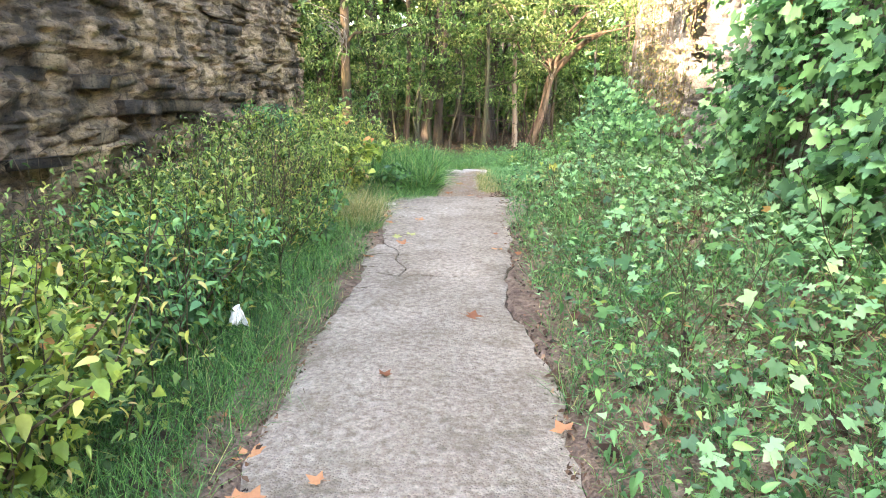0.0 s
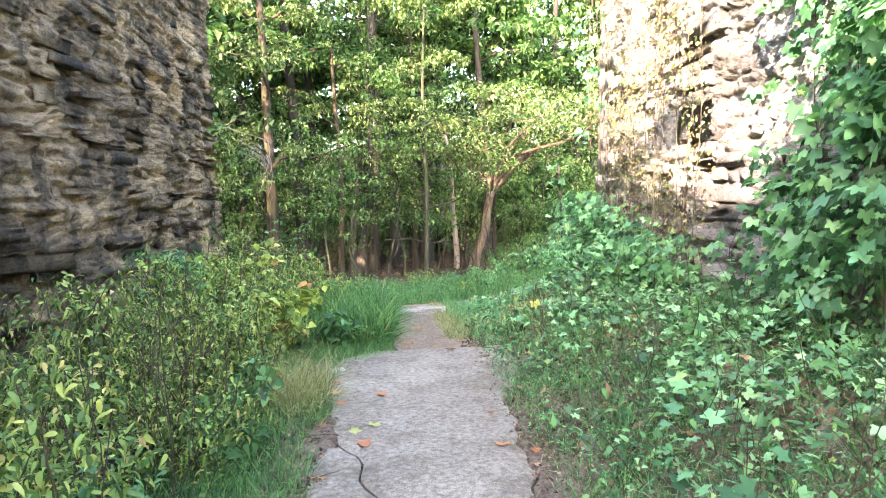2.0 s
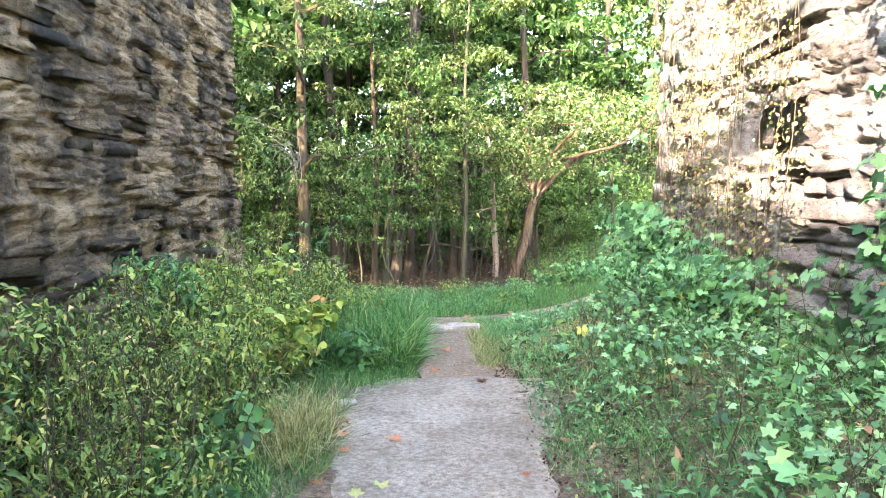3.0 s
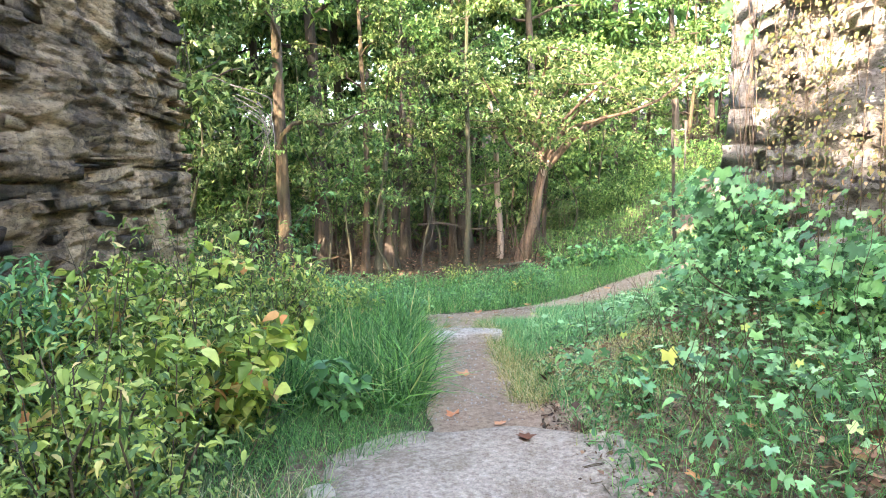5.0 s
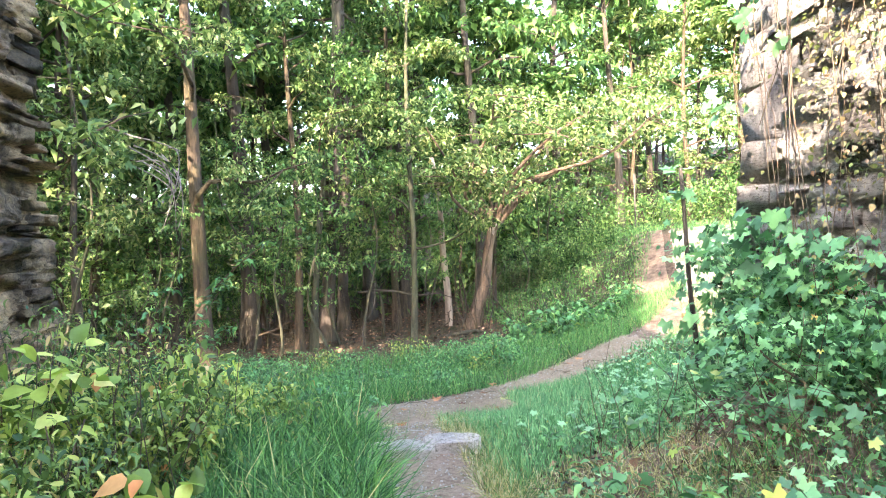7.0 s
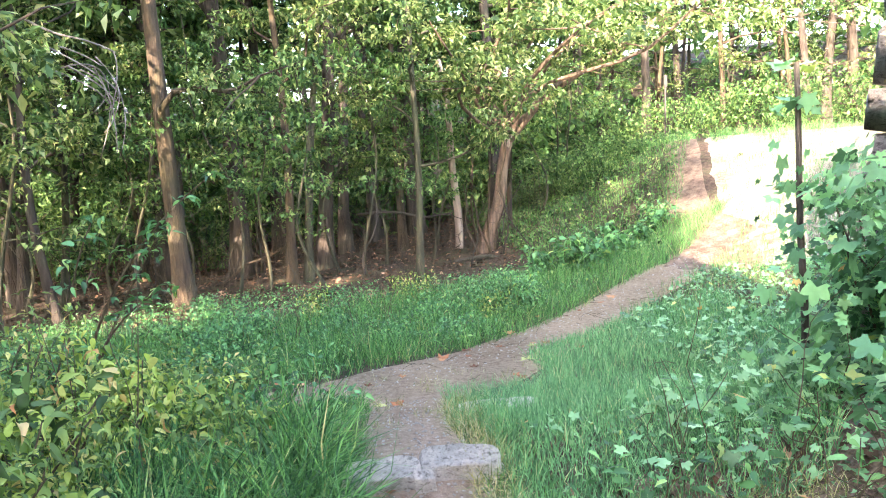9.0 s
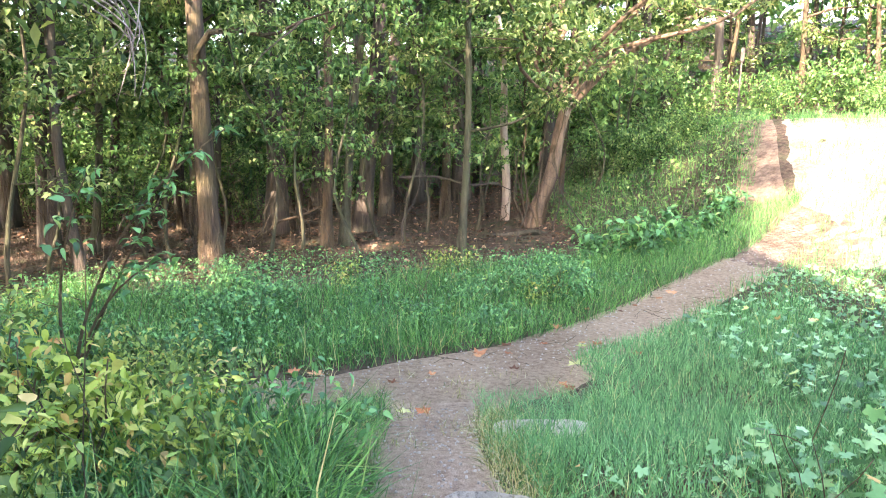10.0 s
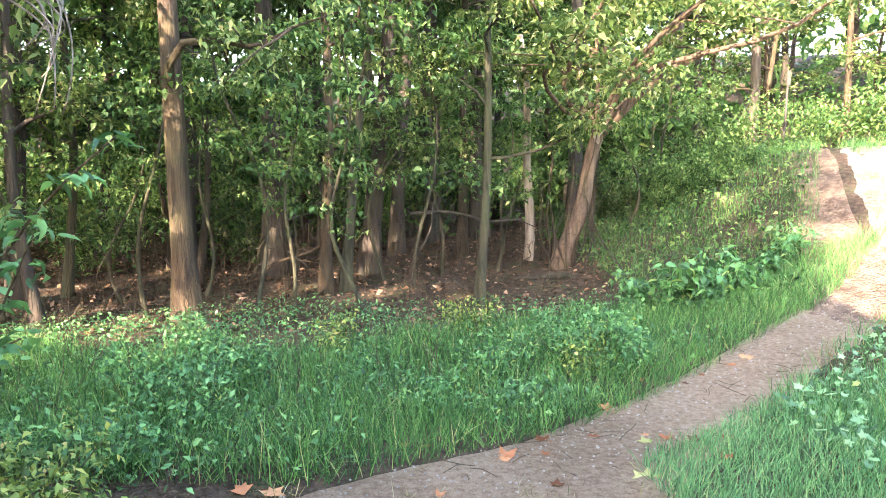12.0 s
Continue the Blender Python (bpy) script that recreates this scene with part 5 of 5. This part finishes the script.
cover(area(rng, 16000, 1.1, 3.2, 0.5, 12.0, lambda x, y: (x > 1.24 + 0.06 * np.sin(y * 5)) & (patch(x, y, 2.2, 1.9, 2) > 0.0)), 0.03, fresh_mat, 2, "small green clover like weeds on the slope", FOLDED, 0.14)
cover(area(rng, 8500, 1.25, 3.2, 0.5, 12.0, lambda x, y: patch(x, y, 3.1, 2.6, 5) > 0.1), 0.07, fresh_mat, 12, "narrow green leaves of weeds on the slope", LANCE, 0.24)
cover(area(rng, 1200, 1.5, 3.2, 0.8, 12.0, lambda x, y: patch(x, y, 1.3, 1.1, 8) > 0.1), 0.09, vine_mat, 13, "larger lobed vine leaves on the slope", PALM, 0.3)
grass("grass", area(rng, 16000, 1.2, 3.0, 1.0, 10.8, lambda x, y: patch(x, y, 1.9, 2.2, 4) > 0.0), 0.17, sparse_grass_mat, 22, "light green grass tufts among the leaves of the slope", GRASS2, 0.8, 1.4)
cover(area(rng, 5000, 1.15, 2.9, 1.0, 11.0, lambda x, y: patch(x, y, 1.1, 1.3, 6) > 0.0), 0.045, litter_mat, 14, "dead leaves and scraps between the plants of the slope", FOLDED, 0.05)
cover(area(rng, 3200, 1.0, 1.6, 1.0, 9.4, lambda x, y: x > 1.1), 0.03, litter_mat, 15, "crumbled dead leaves on the earth verge", FOLDED, 0.045)
cover(area(rng, 2400, -0.42, -0.08, 1.0, 9.2, lambda x, y: x < 0), 0.035, litter_mat, 16, "crumbled dead leaves along the concrete", FOLDED, 0.045)
cover(area(rng, 6000, -2.0, -0.3, 0.5, 13.0, lambda x, y: x < -0.5), 0.06, weed_mat, 3, "low green weeds at the foot of the wall", FOLDED, 0.15)
cover(area(rng, 16000, -4.5, 5.0, 14.5, 20, lambda x, y: (y > path_mid(x) + 0.5) & (ripple(x * 1.3, y * 1.1) > -0.25 + 0.12 * x)), 0.05, fresh_mat, 4, "broad leaved weeds low in the meadow grass", FOLDED, 0.25)
cover(area(rng, 5000, 3.0, 8.0, 12.9, 17.8, lambda x, y: y < path_mid(x) - 0.7), 0.06, cover_mat, 5, "green lobed leaves over the bank by the wall's end", LOBED, 0.2)
# dark leaf colour here puts the bank's shade into the weeds
cover(area(rng, 7000, 3.0, 9.0, 18.8, 28, lambda x, y: x - 5 < (y - 18.5) * 0.53 - 0.5), 0.09, crown_dark_mat, 6, "broad green weeds on the bank, leaf colour darkened for its shade", FOLDED, 0.3)
q = np.concatenate([area(rng, 18000, -14, 7, 18.5, 34, lambda x, y: (y > path_mid(x) + 3.0) & (x < 4 + (y - 24) * 0.3)), area(rng, 1500, 1.2, 3.2, 2, 12, lambda x, y: x > 1.2)])
cover(q, 0.1, litter_mat, 7, "brown dead leaves lying on the woodland floor", FOLDED, 0.04)


# ---- fallen leaves ----
def fallen_leaf(x, y, size, yaw, mat, seed, label, z=None):
    g = np.random.default_rng(seed)
    v, t = lobed_leaf(5, 0.42, 0.25, 275)
    v = v * size
    v[:, 2] = v[:, 2] * g.uniform(0.2, 1.2) + size * 0.35 * (v[:, 0] / size) ** 2 * g.uniform(-0.2, 0.8)
    v[:, 2] -= v[:, 2].min()
    stalk = tube(curve_pts(g, (0, 0.02 * size, 0.01), (0.1 * size, -0.6 * size, 0.012), 5, 0.04 * size), 0.012 * size * np.ones(5), 4)
    ob = new("fallen_leaf", raw_mesh("fallen_leaf", v, t, mat))
    part("stalk", raw_mesh("stalk", *stalk, mat), ob)
    ob.matrix_basis = pose(x, y, float(height(x, y)) + (0.04 if y < 9.8 and -0.1 < x < 1.2 else 0.018), g.normal(0, 5), g.normal(0, 5), yaw)
    return tagged(ob, label, "leaf", "fallen leaves")


ORANGE, GREENISH = "curled orange brown fallen leaf on the ground", "flat yellow green fallen leaf on the ground"
known = ((0.25, 8.22), (-0.15, 7.56), (0.2, 7.16), (1.02, 7.05), (1.29, 8.98), (0.91, 9.68), (0.54, 10.1), (0.68, 11.05), (2.0, 9.23), (0.63, 13.98), (1.63, 14.44), (1.05, 15.2), (1.35, 15.53),
         (2.14, 15.53), (3.22, 17.2), (1.92, 16.2), (2.34, 15.56), (-0.3, 6.3), (-0.25, 6.0), (0.75, 5.3), (-0.35, 4.6), (-0.3, 3.9), (1.15, 3.9), (-0.1, 3.6), (1.9, 4.8), (0.5, 12.2), (-0.35, 14.75), (-0.2, 14.7), (3.4, 17.3))
for i, (x, y) in enumerate(known):
    fallen_leaf(x, y, rng.uniform(0.085, 0.12), rng.uniform(0, 360), fallen_mat, 600 + i, ORANGE)
for i, (x, y, s) in enumerate(((0.21, 7.5, 0.09), (1.8, 14.97, 0.15), (2.0, 15.5, 0.09), (0.5, 14.0, 0.09), (0.1, 7.45, 0.08))):
    fallen_leaf(x, y, s, rng.uniform(0, 360), fallen_green_mat, 640 + i, GREENISH)
for i in range(16):
    fallen_leaf(rng.uniform(-0.42, 0.02), rng.uniform(2.6, 8.6), rng.uniform(0.07, 0.1), rng.uniform(0, 360), fallen_mat, 730 + i, ORANGE)
for i in range(60):
    x, y = (rng.uniform(-0.6, 3.0), rng.uniform(2.5, 12)) if i % 2 else (rng.uniform(-1, 4.5), 0)
    if i % 2 == 0:
        y = float(path_mid(x)) + rng.uniform(-1.2, 0.8)
    fallen_leaf(x, y, rng.uniform(0.05, 0.085), rng.uniform(0, 360), fallen_mat, 660 + i, ORANGE)

# ---- single things ----
def dead_vine():
    g = np.random.default_rng(710)
    t = thing("dead_vine", (-1.95, 16.1, 2.55), "pale dead vine stems hanging in loops from a branch", "vine")
    for i in range(9):
        a, b = (g.uniform(-0.5, 0.1), g.uniform(-0.2, 0.2), g.uniform(-0.1, 0.15)), (g.uniform(-0.15, 0.2), g.uniform(-0.2, 0.2), -g.uniform(0.4, 0.95))
        mid = (g.uniform(0.05, 0.3), 0, g.uniform(-0.3, 0.1))
        f = np.linspace(0, 1, 12)[:, None]
        pts = (1 - f) ** 2 * np.array(a) + 2 * f * (1 - f) * np.array(mid) * 1.4 + f ** 2 * np.array(b)
        part("stem", raw_mesh("stem", *tube(pts, 0.0075 * np.linspace(1.2, 0.5, 12), 5), dead_mat, True), t)
    part("branch", raw_mesh("branch", *tube(curve_pts(g, (-0.9, 0.6, 0.5), (0.1, 0, 0.0), 10, 0.06), 0.009 * np.linspace(1.6, 0.7, 10), 6), dead_mat, True), t)


dead_vine()


def stake():
    g = np.random.default_rng(720)
    t = thing("dead_sapling", on_ground(2.8, 12.5, -0.05), "black dead sapling stem standing among the vines", "dead sapling")
    pts = curve_pts(g, (0, 0, 0), (-0.06, 0, 1.75), 10, 0.02)
    part("stem", raw_mesh("stem", *tube(pts, 0.017 * np.linspace(1.3, 0.8, 10), 6), post_mat, True), t)
    p_ = leaves_round(g, [pts[-1], pts[-2], pts[6]], [0.14, 0.16, 0.12], 7)
    part("leaves", raw_mesh("leaves", *leaf_soup(g, LOBED, p_, 0.1), vine_mat), t)


stake()


def side_sapling():
    """The leafy shoot that leans into the clearing."""
    g = np.random.default_rng(730)
    t = thing("sapling", on_ground(-1.9, 14.6, -0.15), "leaning green shoot with round leaves on a bare thin stem", "sapling")
    for b, mid in (((1.35, -0.6, 1.95), (0.3, -0.2, 1.3)), ((0.9, -0.4, 1.55), (0.3, 0, 0.8)), ((0.5, -0.5, 1.7), (0, -0.2, 1.0)), ((1.0, -0.7, 1.2), (0.3, -0.2, 0.9))):
        f = np.linspace(0, 1, 10)[:, None]
        pts = 2 * f * (1 - f) * np.array(mid) + f ** 2 * np.array(b)
        part("stem", raw_mesh("stem", *tube(pts, 0.012 * np.linspace(1.2, 0.35, 10), 5), stem_mat, True), t)
        p_ = leaves_round(g, [pts[-1], pts[-2], pts[-3], pts[-4]], [0.1, 0.12, 0.14, 0.16], 11)
        part("leaves", raw_mesh("leaves", *leaf_soup(g, OVAL, p_, 0.085, 0.2, 0.4), fresh_mat), t)


side_sapling()


def trail_post():
    t = thing("marker_post", on_ground(8.15, 26.6, -0.1), "slender dark weathered post with a small board on top", "post")
    part("pole", raw_mesh("pole", *tube([(0, 0, 0), (0.005, 0, 0.8), (0.0, 0, 1.75)], [0.024, 0.022, 0.02], 8), post_mat, True), t)
    bm = bmesh.new()
    bmesh.ops.create_cube(bm, size=1.0, matrix=Matrix.LocRotScale((0, -0.02, 1.65), None, (0.09, 0.04, 0.32)))
    bmesh.ops.bevel(bm, geom=bm.edges[:], offset=0.01, segments=1, affect="EDGES")
    me = bpy.data.meshes.new("board")
    bm.to_mesh(me)
    bm.free()
    me.materials.append(post_mat)
    part("board", me, t)


trail_post()


def plastic_scrap():
    g = np.random.default_rng(740)
    n_ = 9
    u, v = np.meshgrid(np.linspace(-1, 1, n_), np.linspace(-1, 1, n_), indexing="ij")
    p_ = 0.62 * np.stack([0.07 * u * (1 - 0.4 * v), 0.02 * np.sin(3 * u + v) + 0.015 * g.normal(0, 1, u.shape), 0.09 + 0.09 * v - 0.03 * u * u], -1).reshape(-1, 3)
    ob = new("plastic_scrap", raw_mesh("plastic_scrap", p_, grid_tris(n_, n_), plastic_m, True))
    ob.location = on_ground(-0.56, 4.9, 0.1)
    ob.modifiers.new("thick", "SOLIDIFY").thickness = 0.002
    tagged(ob, "torn crumpled white plastic scrap caught in the weeds", "litter")


plastic_scrap()


def fallen_branch(a, b, r_, seed, mat, label, twig=4):
    g = np.random.default_rng(seed)
    t = thing("fallen_branch", a, label, "branch")
    b = np.array(b) - np.array(a)
    pts = curve_pts(g, (0, 0, 0), b, 12, 0.08)
    part("limb", raw_mesh("limb", *tube(pts, r_ * np.linspace(1, 0.5, 12), 7), mat, True), t)
    for i in range(twig):
        q_ = pts[int(g.integers(3, 11))]
        part("twig", raw_mesh("twig", *tube(curve_pts(g, q_, q_ + g.normal(0, 0.35, 3) + (0, 0, 0.15), 6, 0.04), r_ * 0.35 * np.linspace(1, 0.3, 6), 5), mat, True), t)


fallen_branch((0.2, 22.4, 0.35), (2.2, 22.6, 0.3), 0.03, 751, bark_dark_mat, "dead branch caught between trunks above the litter")
fallen_branch((1.9, 22.2, -0.68), (3.1, 22.0, -0.62), 0.06, 752, bark_dark_mat, "dark fallen log lying at the wood's edge", 2)
fallen_branch((-2.4, 22.4, -0.8), (-1.0, 23.2, -0.3), 0.03, 753, bark_mat, "thin fallen branch on the woodland floor")
fallen_branch((0.3, 21.2, -0.6), (0.5, 22.0, 0.6), 0.02, 754, bark_dark_mat, "thin leaning dead stick in the wood", 5)
for i in range(34):
    x_, y_ = rng.uniform(-6, 4), rng.uniform(20.5, 26)
    z_ = float(height(x_, y_))
    fallen_branch((x_, y_, z_), (x_ + rng.uniform(-0.6, 0.6), y_ + rng.uniform(-0.4, 0.4), z_ + rng.uniform(0.3, 1.8)), 0.012, 760 + i, bark_dark_mat, "thin dead brushwood standing in the litter", 5)


# ---- pebbles, twigs and scraps on the paths ----
def crumbs(pts, size, mat, seed, label, flat=0.6):
    g = np.random.default_rng(seed)
    n_ = len(pts)
    v, t = rock(91)
    p_ = np.column_stack([pts, height(pts[:, 0], pts[:, 1]) + 0.016])
    rot = turns(g.uniform(0, 6.28, n_), g.normal(0, 0.4, n_), g.normal(0, 0.4, n_))
    sz = size * g.uniform(0.4, 1.4, n_)[:, None] * np.stack([np.ones(n_), g.uniform(0.6, 1, n_), np.full(n_, flat)], -1)
    return structure("pebbles", raw_mesh("pebbles", *scatter((v, t), p_, rot, sz), mat), label, "gravel", "stuff")


crumbs(area(rng, 5200, -1.0, 5.5, 13.9, 19, lambda x, y: np.abs(y - path_mid(x)) < 0.42), 0.0115, step_stone_mat, 1, "small grey pebbles strewn over the footpath")
crumbs(area(rng, 900, 0.35, 1.0, 10.0, 14, lambda x, y: x > 0), 0.011, step_stone_mat, 2, "small pebbles in the trodden earth")
q = np.concatenate([area(rng, 3600, 1.05, 2.3, 8.3, 11.0, lambda x, y: (x > 1.2 + 0.1 * np.sin(y * 6)) | (y > 9.7)), area(rng, 1200, -0.35, -0.05, 3, 9.4, lambda x, y: x < 0), area(rng, 900, 1.1, 1.35, 3, 9, lambda x, y: x > 0)])
cover(q, 0.035, litter_mat, 9, "scraps of dead leaf and bark on bare earth", FOLDED, 0.02)


def twigs_on(pts, seed, label):
    g = np.random.default_rng(seed)
    s = Soup()
    for x, y in pts:
        a = g.uniform(0, 6.28)
        ln = g.uniform(0.06, 0.3)
        z = float(height(x, y)) + 0.02
        s.add(*tube(curve_pts(g, (x, y, z), (x + ln * math.cos(a), y + ln * math.sin(a), z + g.uniform(0, 0.03)), 4, 0.01), 0.0028 * np.ones(4), 3))
    return structure("twigs", s.mesh("twigs", stem_mat), label, "twigs", "stuff")


twigs_on(np.concatenate([area(rng, 220, 1.2, 2.6, 7.5, 11.2, lambda x, y: x > 0), area(rng, 120, -0.6, 0, 4, 10, lambda x, y: x < 0), area(rng, 150, -1, 4, 13.5, 18, lambda x, y: np.abs(y - path_mid(x)) < 0.7)]), 5, "thin dry twigs and stalks scattered on bare earth")
twigs_on(area(rng, 700, -9, 3.5, 19.5, 27, lambda x, y: y > path_mid(x) + 3), 6, "dry twigs scattered over the woodland litter")
